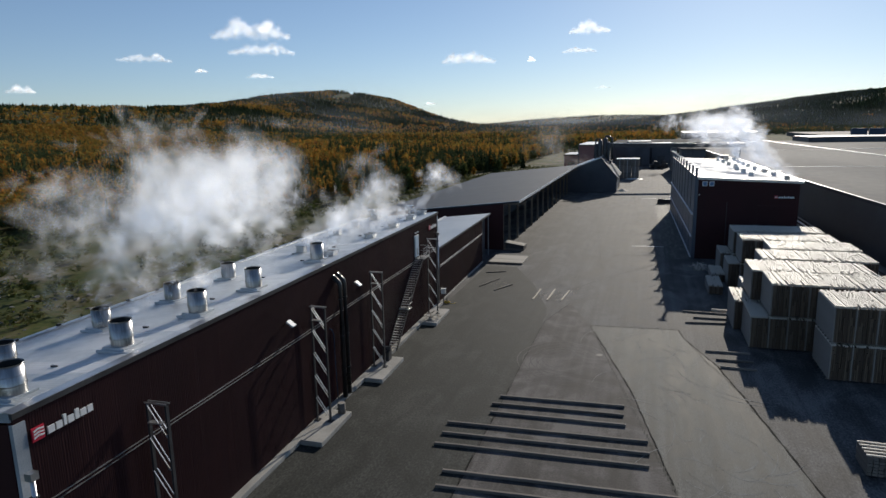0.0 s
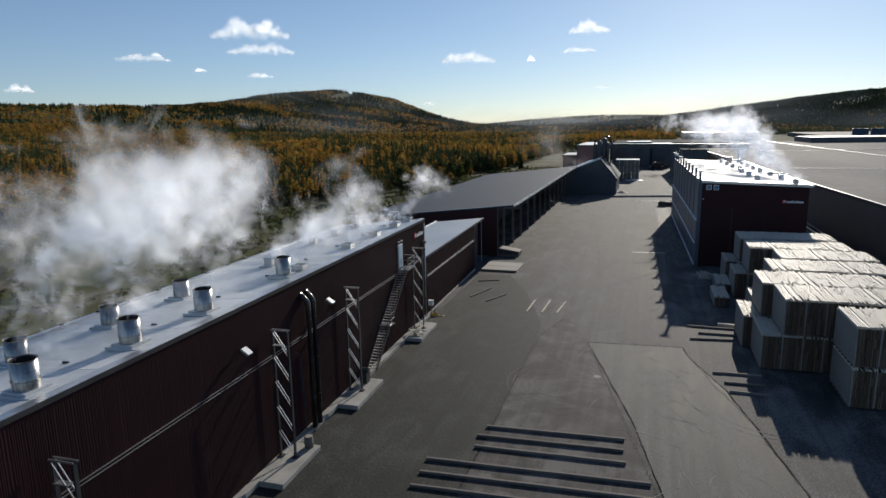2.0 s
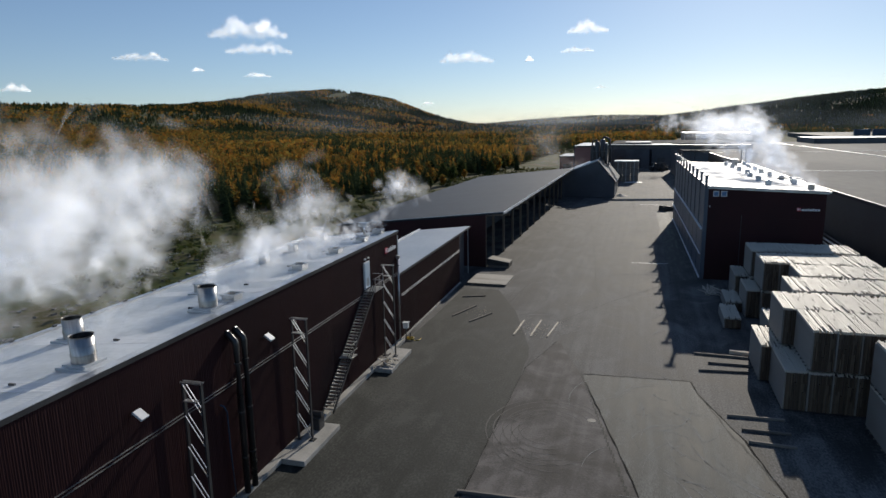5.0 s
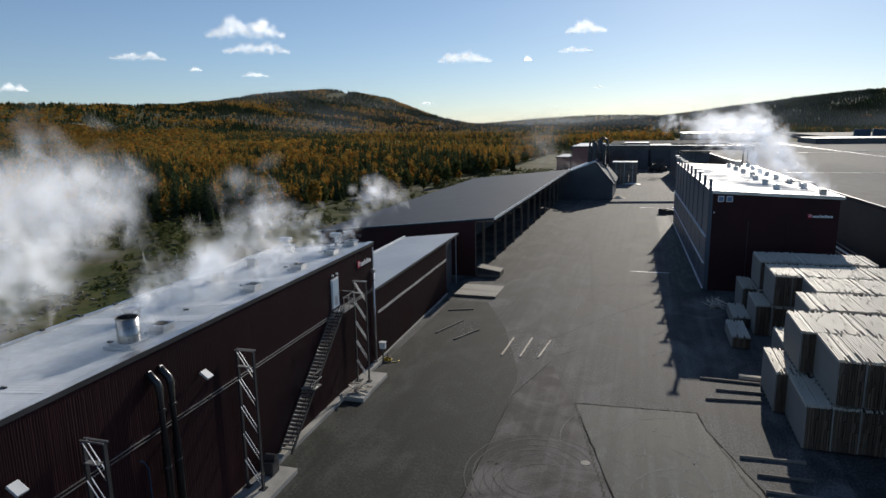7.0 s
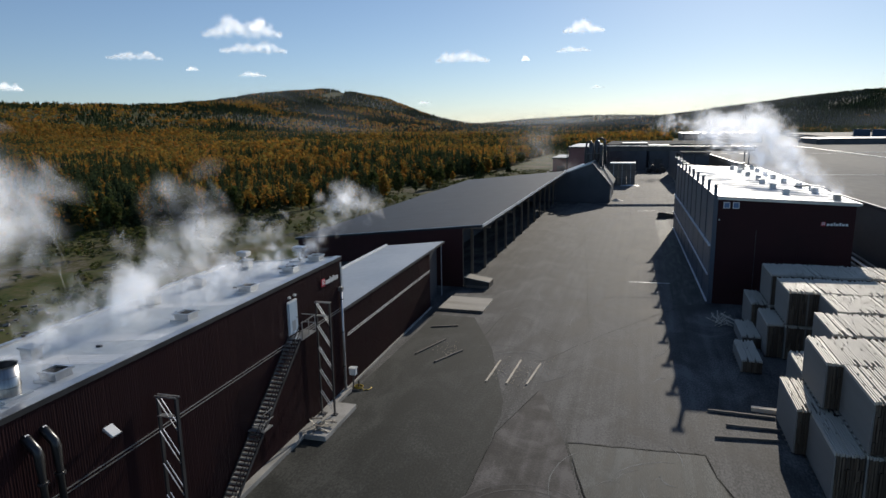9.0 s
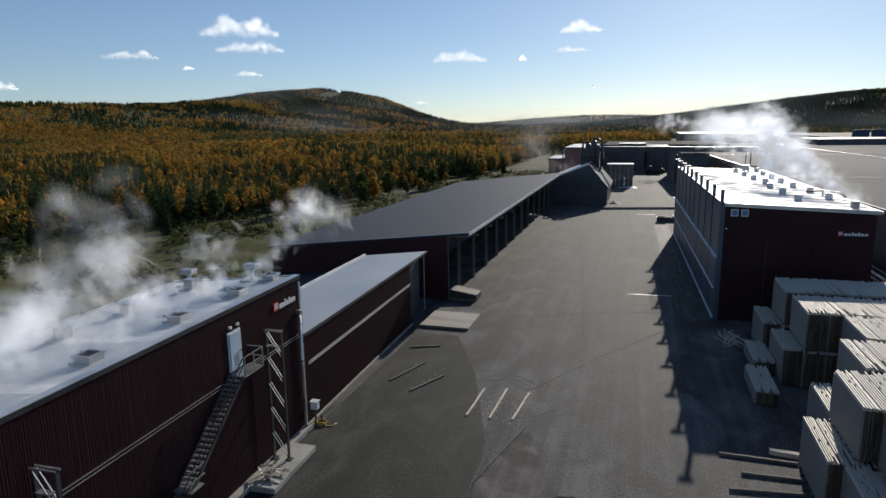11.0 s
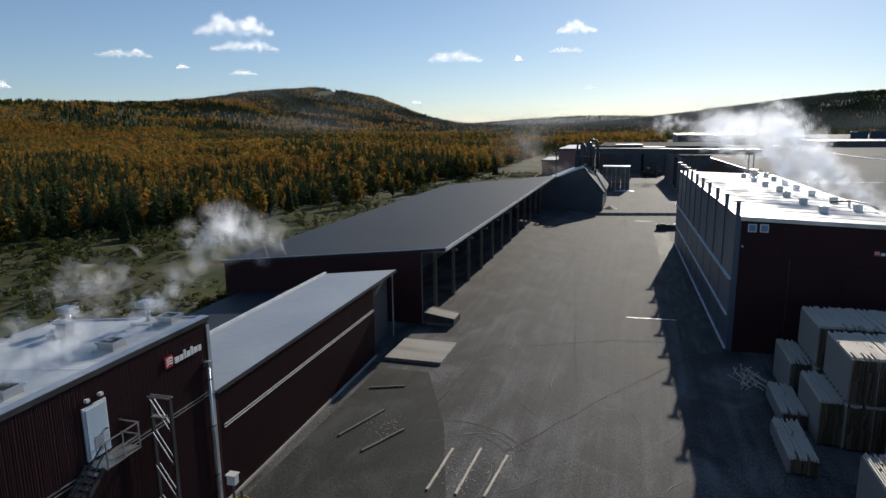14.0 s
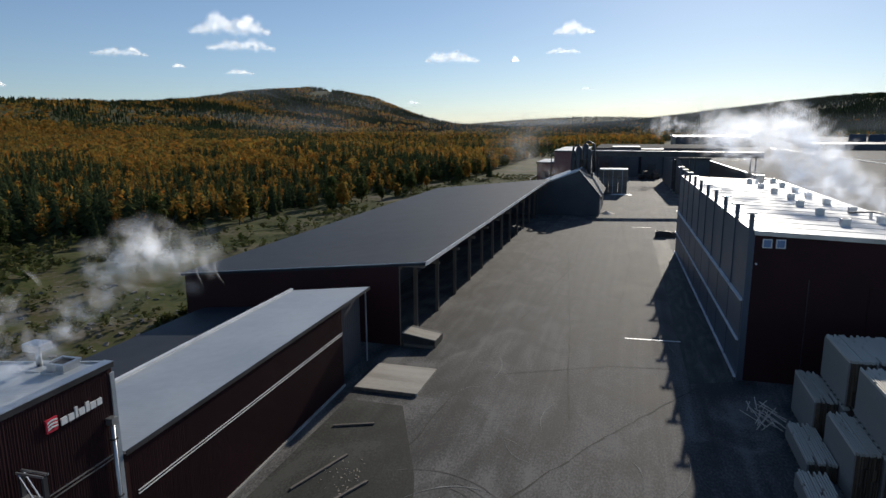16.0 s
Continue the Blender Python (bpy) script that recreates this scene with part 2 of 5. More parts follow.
CAR_PAINT = material("car_paint", [(.05, .07, .12), (.30, .31, .33), (.70, .70, .70), (.25, .04, .03)], 0.25, 0.2, scale=0.01,
                     bump=0.0, chance=0.95)
CONTAINER = material("container_blue", [(.02, .045, .085), (.03, .06, .11)], 0.5, 0.2, ribs=('X', 0.3, 0.03))
REDDISH = material("faded_red", [(.20, .09, .075), (.26, .12, .10), (.31, .15, .13)], 0.7, scale=0.4, fine=6, bump=0.1)


def steam_material(name, alpha, scale, white, glow=0.0, tear=(0.36, 0.66)):
    """Thin vapour: each soft puff is clear at its rim (attribute "soft") and torn by noise."""
    m = bpy.data.materials.new(name)
    m.use_nodes = True
    nt = m.node_tree
    N, L = nt.nodes, nt.links
    N.remove(N["Principled BSDF"])
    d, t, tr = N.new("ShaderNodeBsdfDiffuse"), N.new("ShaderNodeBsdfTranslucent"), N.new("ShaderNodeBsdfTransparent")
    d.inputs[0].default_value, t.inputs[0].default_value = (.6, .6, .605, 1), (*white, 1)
    # lobes sum past one: light scattered within the vapour put into its colour
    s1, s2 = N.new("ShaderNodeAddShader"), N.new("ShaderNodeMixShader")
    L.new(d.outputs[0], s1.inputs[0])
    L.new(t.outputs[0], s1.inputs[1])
    at = N.new("ShaderNodeAttribute")
    at.attribute_name = "soft"
    soft = N.new("ShaderNodeMapRange")
    soft.interpolation_type = 'SMOOTHSTEP'
    L.new(at.outputs["Fac"], soft.inputs[0])
    geo = N.new("ShaderNodeNewGeometry")
    no = N.new("ShaderNodeTexNoise")
    no.inputs["Scale"].default_value, no.inputs["Detail"].default_value = scale, 4
    L.new(geo.outputs["Position"], no.inputs["Vector"])
    nr = N.new("ShaderNodeMapRange")
    nr.inputs[1].default_value, nr.inputs[2].default_value = tear
    L.new(no.outputs[0], nr.inputs[0])
    mul, mul2 = N.new("ShaderNodeMath"), N.new("ShaderNodeMath")
    mul.operation = mul2.operation = 'MULTIPLY'
    L.new(soft.outputs[0], mul.inputs[0])
    L.new(nr.outputs[0], mul.inputs[1])
    L.new(mul.outputs[0], mul2.inputs[0])
    mul2.inputs[1].default_value = alpha
    L.new(mul2.outputs[0], s2.inputs[0])
    L.new(tr.outputs[0], s2.inputs[1])
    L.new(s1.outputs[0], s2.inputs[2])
    if glow:
        e, ad = N.new("ShaderNodeEmission"), N.new("ShaderNodeAddShader")
        e.inputs[0].default_value, e.inputs[1].default_value = (1, 1, 1, 1), glow
        L.new(s1.outputs[0], ad.inputs[0])
        L.new(e.outputs[0], ad.inputs[1])
        L.new(ad.outputs[0], s2.inputs[2])
    L.new(s2.outputs[0], N["Material Output"].inputs[0])
    return m


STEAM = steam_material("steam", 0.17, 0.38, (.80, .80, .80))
# whiter copy, the backlight of the right plume put into its colour
STEAM_BACKLIT = steam_material("bright_steam", 0.14, 0.42, (.97, .97, .97))
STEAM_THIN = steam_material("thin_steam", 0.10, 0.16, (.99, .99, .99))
DUST = steam_material("dust", 0.035, 0.08, (.62, .56, .50))
HAZE = steam_material("haze", 0.035, 0.002, (.62, .66, .72), tear=(0.05, 0.5))
TAR = material("tar_seam", [(.010, .010, .010), (.018, .018, .017), (.030, .029, .028)], 0.95, spec=0.05, scale=2, fine=12, bump=0.3)
# clouds glow slightly: sunlight scattered in them put in as emission
CLOUD = steam_material("cloud_vapour", 0.17, 0.012, (.80, .80, .81), 0.24, (0.22, 0.60))
scene.cycles.transparent_max_bounces = 128
# ------------------------------------------------------------ ground and terrain
HILLS = [(-1503, 547, 332, 64.0), (-1299, 750, 371, 23.4), (-1182, 923, 339, 17.0), (-1076, 1114, 343, 0.0), (-1023,
         1357, 300, 35.8), (-1030, 1714, 287, 53.3), (-976, 1915, 203, 69.7), (-790, 1960, 82, 24.2), (-578, 3654, 313,
         9.7), (-129, 3697, 437, 45.3), (235, 2689, 280, 16.0), (451, 2560, 350, 7.0), (689, 2403, 380, 62.1), (976,
         2192, 376, 31.4), (1342, 1989, 432, 48.1)]


def terrain(x, y):
    """Height of the open land at x, y (arrays)."""
    x, y = np.asarray(x, float), np.asarray(y, float)
    z = np.zeros_like(x)
    for cx, cy, s, h in HILLS:
        z = z + h * np.exp(-((x - cx) ** 2 + (y - cy) ** 2) / (2 * s * s))
    z = z + 2.5 * np.sin(x / 61 + 1.3) * np.sin(y / 83) * np.clip((np.hypot(x, y) - 400) / 500, 0, 1)
    rough = 0.35 * np.sin(x / 3.1 + np.sin(y / 4.3)) * np.sin(y / 3.7 + 0.5 * np.sin(x / 5.0))
    land = np.clip((-36 - x) / 10, 0, 1) * np.clip((400 - y) / 40, 0, 1)
    return z + rough * land - 0.12


def axis_steps(edges):
    out = []
    for a, b, n in edges:
        out += list(np.linspace(a, b, n, endpoint=False))
    return np.array(out + [edges[-1][1]])


gx = axis_steps([(-4400, -1800, 20), (-1800, -400, 56), (-400, -130, 27), (-130, -30, 80), (-30, 150, 12), (150, 1800, 40), (1800, 4400, 20)])
gy = axis_steps([(-1500, -50, 12), (-50, 0, 12), (0, 250, 160), (250, 600, 35), (600, 2600, 70), (2600, 4600, 30)])
X, Y = np.meshgrid(gx, gy, indexing="ij")
nx, ny = X.shape
idx = np.arange(nx * ny).reshape(nx, ny)
quads = np.stack([idx[:-1, :-1], idx[1:, :-1], idx[1:, 1:], idx[:-1, 1:]], -1).reshape(-1, 4)
ground = bulk("ground", np.stack([X, Y, terrain(X, Y)], -1).reshape(-1, 3), quads, SOIL)
tagged(ground, "rough open land with scrub rising to wooded hills", "ground", kind="structure")


def sheet(name, outline, z, mat, label, category, thick=0.06):
    ob = part(name, Geo().prism(outline, z - thick, z, "z"), mat)
    return tagged(ob, label, category, kind="structure")


sheet("road", [(-34, -60), (160, -60), (160, 420), (-30, 420), (-40, 300), (-34, 120)], 0.0, ASPHALT,
      "worn grey asphalt yard with faint tyre tracks", "yard", 0.1)
sheet("pavement", [(-22.4, -20), (-10.2, -20), (-10.1, 60), (-10.6, 67), (-14, 78), (-18, 87), (-22.4, 87)], 0.004, ASPHALT_DARK,
      "darker strip of newer asphalt beside the kiln wall", "asphalt strip", 0.03)
sheet("pavement_brown", [(-10.2, 20), (2.2, 20), (2.0, 32), (-0.7, 45.4), (-5.4, 61.8), (-8.3, 70), (-10.1, 62)], 0.004, ASPHALT_BROWN,
      "brownish asphalt patch with tyre rings", "asphalt patch", 0.03)
sheet("pavement_concrete", [(-5.35, 61.9), (-3.2, 54.5), (-0.7, 45.4), (2.05, 32), (4.6, 20), (9, 0), (16, 0), (11.6, 24), (9.74, 34.2),
      (8.83, 39.2), (7.3, 47), (5.99, 53.2), (3.61, 60), (3.2, 62.6)], 0.010, CONCRETE_ROAD,
      "pale scuffed concrete lane with skid marks", "concrete lane", 0.03)
sheet("pavement_apron", [(2.7, 97), (6.1, 98.4), (5.2, 128), (4.2, 165), (1.6, 165), (2.2, 128)], 0.006, CONCRETE_ROAD,
      "pale concrete strip along the grey wall", "concrete strip", 0.03)



def seam(points, width, z, seed):
    """A thin poured tar line of uneven width along the joint between two pavings."""
    rr = random.Random(seed)
    mid = []
    for a, b in zip(points, points[1:]):
        a, b = Vector(a), Vector(b)
        n = max(2, int((b - a).length / .9))
        mid += [a.lerp(b, k / n) for k in range(n)]
    mid.append(Vector(points[-1]))
    left, right = [], []
    for k, p in enumerate(mid):
        d = (mid[min(k + 1, len(mid) - 1)] - mid[max(k - 1, 0)]).normalized()
        side = Vector((-d.y, d.x)) * width * rr.uniform(.2, .65)
        c = p + Vector((rr.uniform(-.04, .04), rr.uniform(-.04, .04)))
        left.append(c + side)
        right.append(c - side)
    g = Geo()
    for k in range(len(mid) - 1):
        g.prism([tuple(right[k]), tuple(right[k + 1]), tuple(left[k + 1]), tuple(left[k])], z - .004, z, "z")
    tagged(part("trim", g, TAR), "dark tar seam between two pavings", "seam", kind="structure")


seam([(-5.35, 61.9), (-3.2, 54.5), (-0.7, 45.4), (2.05, 32), (4.6, 20)], .11, .015, 1)
seam([(-5.35, 61.9), (3.2, 62.6)], .10, .015, 2)
seam([(3.2, 62.6), (3.61, 60), (5.99, 53.2), (7.3, 47), (9.74, 34.2), (11.6, 24)], .13, .015, 3)
seam([(-10.1, 20), (-10.1, 62), (-8.3, 70)], .05, .011, 4)

# ------------------------------------------------------------ left kiln building
KX, KY0, KY1, KZ = -23.0, 12.8, 65.75, 10.84
KB, SLOPE = -32.3, 0.1
# the kiln wall is turned a little from the yard's long axis
TURN = pose(-23.0, 65.75, 0, 0, 0, 1.7) @ pose(23.0, -65.75, 0)
BEFORE = set(bpy.data.objects)


def roof_z(x):
    return KZ - SLOPE * (KX - x)


kiln = thing("kiln_building", (KX, KY0, 0), "long dark red steel-clad drying kiln with a pale metal roof", "building")
inv = Matrix.Translation((-KX, -KY0, 0))


def under(ob, parent, m):
    """Keeps world coordinates for a part of a thing whose Empty stands elsewhere."""
    ob.parent = parent
    ob.matrix_parent_inverse = m
    return ob


def kp(name, geo, mat, label="", **k):
    return under(part(name, geo, mat, None, label, **k), kiln, inv)


kp("wall", Geo().box(KX - .25, KX, KY0 + .02, KY1 - .02, 0, KZ - .22), RED, "dark red profiled steel wall")
kp("wall", Geo().box(KB, KB + .25, KY0 + .02, KY1 - .02, 0, roof_z(KB) - .4), RED)
for ya, yb in ((KY0, KY0 + .24), (KY1 - .24, KY1)):
    kp("wall", Geo().prism([(KB + .26, 0), (KX - .26, 0), (KX - .26, KZ - .45), (KB + .26, roof_z(KB) - .4)], ya, yb), RED_X)
kp("roof", Geo().prism([(KB - .15, roof_z(KB) - .25), (KX - .06, KZ - .28), (KX - .06, KZ - .02), (KB - .15, roof_z(KB) - .02)],
   KY0 + .08, KY1 - .08), ROOF_PALE, "pale blue-grey corrugated metal roof")
kp("flashing", Geo().box(KX - .05, KX + .09, KY0 - .05, KY1 + .05, KZ - .20, KZ + .02), STEEL_DARK, "dark steel roof edge")
kp("flashing", Geo().box(KX - .36, KX + .10, KY0 - .05, KY1 + .05, KZ + .024, KZ + .05), GALV, "pale metal edge capping")
kp("flashing", Geo().box(KB - .3, KB + .0, KY0, KY1, roof_z(KB) - .1, roof_z(KB) + .12), GALV)
for ya, yb in ((KY0 - .04, KY0 + .07), (KY1 - .07, KY1 + .04)):
    kp("flashing", Geo().prism([(KB - .2, roof_z(KB) - .3), (KX - .06, KZ - .32), (KX - .06, KZ + .04), (KB - .2, roof_z(KB) + .06)], ya, yb), TRIM_BLUE)
kp("corner_trim", Geo().box(KX - .12, KX + .05, KY1 - .16, KY1 + .06, 0.3, KZ - .43), TRIM_BLUE, "grey steel corner trim")
kp("corner_trim", Geo().box(KX - .12, KX + .05, KY0 - .06, KY0 + .45, 0.3, KZ - .43), TRIM_BLUE, "grey steel corner trim")
for dz in (0.0, 0.17):
    kp("wall_strip", Geo().box(KX, KX + .06, KY0 + .5, KY1 - .2, 6.72 + dz, 6.75 + dz), GALV, "pale steel strip along the wall")
y = KY0 + 3
while y < KY1:
    kp("roof_hook", Geo().box(KB - .25, KB - .1, y - .1, y + .1, roof_z(KB) + .12, roof_z(KB) + .22), STEEL_DARK)
    y += 2.6
for y0, y1 in ((16.7, 18.1), (22.3, 23.5), (28.0, 29.2), (33.8, 35.0), (43.2, 44.4), (46.3, 47.3), (52.4, 53.2), (58.4, 59.3)):
    kp("roof_sheet", Geo().prism([(KB + .3, roof_z(KB + .3) - .012), (KX - .45, roof_z(KX - .45) - .012), (KX - .45, roof_z(KX - .45) - .004),
       (KB + .3, roof_z(KB + .3) - .004)], y0, y1), ROOF_WHITE, "paler bare roof sheet")
for k in range(9):
    y = 17.5 + k * 5.6
    kp("roof_anchor", Geo().box(-26.3, -26.0, y - .05, y + .05, roof_z(-26.2) - .03, roof_z(-26.2) + .08), STEEL_DARK)
# fine ribs added to keep the wall in shade under the grazing sun
g = Geo()
rw = random.Random(61)
y = KY0 + .55
while y < KY1 - .25:
    g.box(KX + .001, KX + .013, y, y + .035, .36, KZ - .24)
    y += rw.uniform(.075, .15)
kp("shading_ribs", g, RED, "dark red wall ribs added to shade the cladding")["kind"] = "stuff"
kerb = part("kerb", Geo().box(KX + .0, KX + .5, KY0, KY1, 0, .34), CONCRETE, bevel=.03)
tagged(kerb, "pale concrete plinth at the foot of the red wall", "kerb", kind="structure")


def downpipe(x, y, z1):
    d = thing("downpipe", (x, y, 0), "galvanised rain pipe fixed to the red wall corner", "pipe")
    part("pipe", Geo().tube([(0, 0, .35), (0, 0, z1)], .09, 10), GALV, d, smooth=True)
    part("hopper", Geo().box(-.16, .16, -.16, .16, z1, z1 + .3), GALV, d)
    for z in (2.2, 5.0, z1 - .7):
        part("bracket", Geo().box(-.12, .12, -.12, .12, z, z + .06), STEEL_DARK, d)


downpipe(KX + .16, KY1 - .45, 8.3)
downpipe(KX + .4, KY0 + .1, 8.3)


def sign(m, w, h, label):
    """A red square with pale strokes and a row of pale bars in place of letters."""
    s = thing("sign", m, label, "sign")
    part("emblem", Geo().box(0, h, -.03, .03, 0, h), LOGO_RED, s, "red square emblem")
    for k in range(3):
        part("stroke", Geo().prism([(h * .1, h * (.2 + .25 * k)), (h * .45, h * (.3 + .25 * k)), (h * .95, h * (.24 + .25 * k)),
             (h * .95, h * (.34 + .25 * k)), (h * .45, h * (.42 + .25 * k)), (h * .1, h * (.32 + .25 * k))], -.06, -.035), LOGO_WHITE, s)
    u, widths = h * 1.25, (.16, .15, .07, .15, .10, .15, .14)
    tall = (.62, .62, .92, .62, .85, .62, .62)
    k = (w - h * 1.25) / (sum(widths) + .04 * 6)
    for a, b in zip(widths, tall):
        part("bar", Geo().box(u, u + a * k, -.06, .0, h * .08, h * b), LOGO_WHITE, s, "white raised bar")
        u += (a + .04) * k
    return s


sign(pose(KX + .07, 62.3, 9.32, 0, 0, 90), 2.65, .52, "red emblem and white bars on the dark red wall")
sign(pose(KX + .07, 13.4, 9.45, 0, 0, 90), 2.75, .52, "red emblem and white bars on the dark red wall")


def chimney(x, y):
    z = roof_z(x)
    c = thing("chimney", (x, y, z), "round stainless steel chimney on a pale roof plate", "chimney", "chimneys on the kiln roof")
    part("base_plate", Geo().box(-.85, .95, -.75, .75, -.06, .10), ROOF_PALE, c, "pale metal roof plate", bevel=.03)
    part("plinth", Geo().box(-.6, .6, -.6, .6, .10, .2), ROOF_PALE, c)
    g = Geo()
    n, r0, r1 = 28, .5, .47
    ring = [(r, zz) for r, zz in ((r0, .2), (r0, 1.36), (r1, 1.36), (r1, .25))]
    for k in range(n):
        a = 2 * math.pi * k / n
        for r, zz in ring:
            g.v.append((math.cos(a) * r, math.sin(a) * r, zz))
    for k in range(n):
        for j in range(3):
            p, q = k * 4 + j, ((k + 1) % n) * 4 + j
            g.f.append((p, q, q + 1, p + 1))
    part("pipe", g, STEEL, c, "polished steel pipe", smooth=True)
    # lining and floor are black, the pipe's inner shade put into colour
    part("lining", Geo().tube([(0, 0, .3), (0, 0, 1.35)], .465, 28, False), BLACK, c, "dark lining with the inner shade painted in")
    part("band", Geo().tube([(0, 0, .52), (0, 0, .58)], .525, 28, False), STEEL, c, smooth=True)
    part("band", Geo().tube([(0, 0, .92), (0, 0, .94)], .505, 28, False), STEEL, c, smooth=True)
    part("rim", Geo().tube([(0, 0, 1.33), (0, 0, 1.38)], .51, 28, False), STEEL, c, smooth=True)
    part("inside", Geo().tube([(0, 0, .22), (0, 0, .28)], .46, 20), BLACK, c)
    return c


for y in (14.3, 19.9, 25.4, 30.9, 39.5):
    chimney(-24.65, y)
for y in (17.6, 23.2, 28.8, 34.6):
    chimney(-29.05, y).scale = (.95, .95, .84)


def roof_vent(x, y, z, s=1.0, tall=.38):
    v = thing("roof_vent", (x, y, z), "low square sheet-metal roof vent with an open top", "vent", "vents on the kiln roof")
    part("base_plate", Geo().box(-.8 * s, .8 * s, -.65 * s, .65 * s, -.06, .05), ROOF_PALE, v)
    g = Geo()
    o, i = .52 * s, .44 * s
    for a, b, c, d in ((-o, o, -o, -i), (-o, o, i, o), (-o, -i, -i, i), (i, o, -i, i)):
        g.box(a, b, c, d, .05, tall)
    part("frame", g, GALV, v)
    g = Geo()
    o = .6 * s
    for a, b, c, d in ((-o, o, -o, -i), (-o, o, i, o), (-o, -i, -i, i), (i, o, -i, i)):
        g.box(a, b, c, d, tall + .002, tall + .10)
    part("collar", g, GALV, v)
    # black plate in the opening paints the shade of the hollow
    part("inside", Geo().box(-i + .002, i - .002, -i + .002, i - .002, tall - .08, tall + .03), BLACK, v)
    return v


for y in (41.6, 49.8, 55.7, 61.0, 64.9):
    roof_vent(-24.55, y, roof_z(-24.55), .8, .3)


def box_vent(x, y, z, hood=False):
    v = thing("box_vent", (x, y, z), "upright sheet-metal vent box on the pale roof", "vent", "vents on the kiln roof")
    part("base_plate", Geo().box(-.6, .6, -.6, .6, -.06, .06), ROOF_PALE, v)
    if hood:
        part("pipe", Geo().tube([(0, 0, .05), (0, 0, .75)], .12, 10), GALV, v, smooth=True)
        part("hood", Geo().box(-.45, .45, -.35, .35, .75, 1.1), GALV, v, bevel=.04)
    else:
        part("body", Geo().box(-.33, .33, -.3, .3, .06, .6), GALV, v, bevel=.02)
        part("lid", Geo().box(-.4, .4, -.36, .36, .602, .67), TRIM_BLUE, v)


for y in (53.2, 57.7, 63.3):
    box_vent(-29.5, y, roof_z(-29.5))
box_vent(-28.3, 43.8, roof_z(-28.3))
box_vent(-26.1, 65.2, roof_z(-26.1), True)
box_vent(-30.6, 64.6, roof_z(-30.6), True)


def lattice_mast(y, y0, y1):
    pad = thing("foundation_pad", (-21.95, (y0 + y1) / 2, 0), "pale concrete foundation pad beside the kiln wall", "foundation",
                "foundation pads along the kiln")
    part("slab", Geo().box(-.53, 1.05, -(y1 - y0) / 2, (y1 - y0) / 2, 0, .36), CONCRETE, pad, bevel=.04)
    m = thing("lattice_mast", (-22.2, y, .36), "grey steel lattice mast with slanting braces on a pad", "mast", "masts along the kiln")
    H = 8.25
    for x in (-.5, .5):
        part("post", Geo().box(x - .045, x + .045, -.09, .09, 0, H), STEEL_DARK, m, "dark steel post")
        part("foot_plate", Geo().box(x - .2, x + .2, -.2, .2, 0, .04), STEEL_DARK, m)
    for dy in (-.11, .11):
        part("top_bar", Geo().box(-.58, .58, dy - .03, dy + .03, H, H + .07), GALV, m)
        for k in range(5):
            z = H - .05 - k * 1.62
            part("brace", Geo().bar((-.48, dy, z), (.48, dy, z - 1.5), .045, .04), GALV, m, "galvanised slanting brace")
    part("cross_bar", Geo().box(-.5, .2, -.14, .14, H - .95, H - .9), GALV, m)


lattice_mast(18.9, 16.2, 21.0)
lattice_mast(34.5, 31.5, 36.3)
lattice_mast(45.0, 42.3, 47.5)
lattice_mast(60.9, 57.7, 62.9)


def flood_light(y, z):
    f = thing("flood_light", (KX, y, z), "white floodlight box tilted out from the red wall", "lamp", "floodlights on the kiln wall")
    part("arm", Geo().bar((0, 0, 0), (.35, 0, .1), .06), STEEL_DARK, f)
    part("housing", Geo().box(-.28, .28, -.24, .24, -.06, .06, pose(.5, 0, .1, 0, 35, 0)), TRIM, f, bevel=.02)
    part("pane", Geo().box(-.24, .24, -.2, .2, -.075, -.062, pose(.5, 0, .1, 0, 35, 0)), LAMP, f)


flood_light(31.4, 8.3)
flood_light(42.0, 8.3)

for y in (38.6, 39.35):
    p = thing("exhaust_pipe", (KX, y, 0), "thick black pipe bending out of the red wall", "pipe", "black pipes on the kiln wall")
    pts = [(-.1, 0, 9.72), (.08, 0, 9.70), (.48, 0, 9.30), (.55, 0, 9.12), (.55, 0, 6), (.55, 0, .34)]
    part("flange", Geo().bar((.10, 0, 9.87), (.52, 0, 9.45), .16, .03), GALV, p, "bright metal cover strip")
    part("pipe", Geo().tube(pts, .18, 16), RUBBER, p, smooth=True)
    for z in (2.5, 5.2, 8.0):
        part("clamp", Geo().tube([(.55, 0, z), (.55, 0, z + .08)], .2, 16), STEEL_DARK, p)
c = thing("cable", (KX + .1, 37.4, 0), "blue hose hanging down the red wall", "hose")
part("hose", Geo().tube([(0, 0, 6.1), (.15, .1, 6.0), (.18, .3, 5.6), (.18, .35, 3), (.18, .5, .4)], .04, 6), CONTAINER, c, smooth=True)

# outside staircase up to the wall door
door = thing("door_1", (KX, 57.5, 7.28), "pale grey steel door high in the red wall", "door", kind="structure")
part("frame", Geo().box(.0, .08, -.08, 1.14, 0, 2.25), TRIM, door)
part("leaf", Geo().box(.082, .13, .02, 1.04, .04, 2.15), DOOR, door, bevel=.01)
part("handle", Geo().box(.132, .2, .88, .98, .98, 1.03), STEEL_DARK, door)
part("vision_panel", Geo().box(.132, .14, .3, .75, .2, .9), TRIM_BLUE, door)
part("bulkhead_lamp", Geo().box(.0, .16, .1, .28, 2.45, 2.58), LAMP, door)
part("bulkhead_lamp", Geo().box(.0, .16, .8, .98, 2.45, 2.58), LAMP, door)
stair = thing("steel_staircase", (-22.5, 48.4, 0), "dark steel staircase with open treads climbing the red wall", "staircase")
A, B = (48.9, .36), (57.3, 7.2)
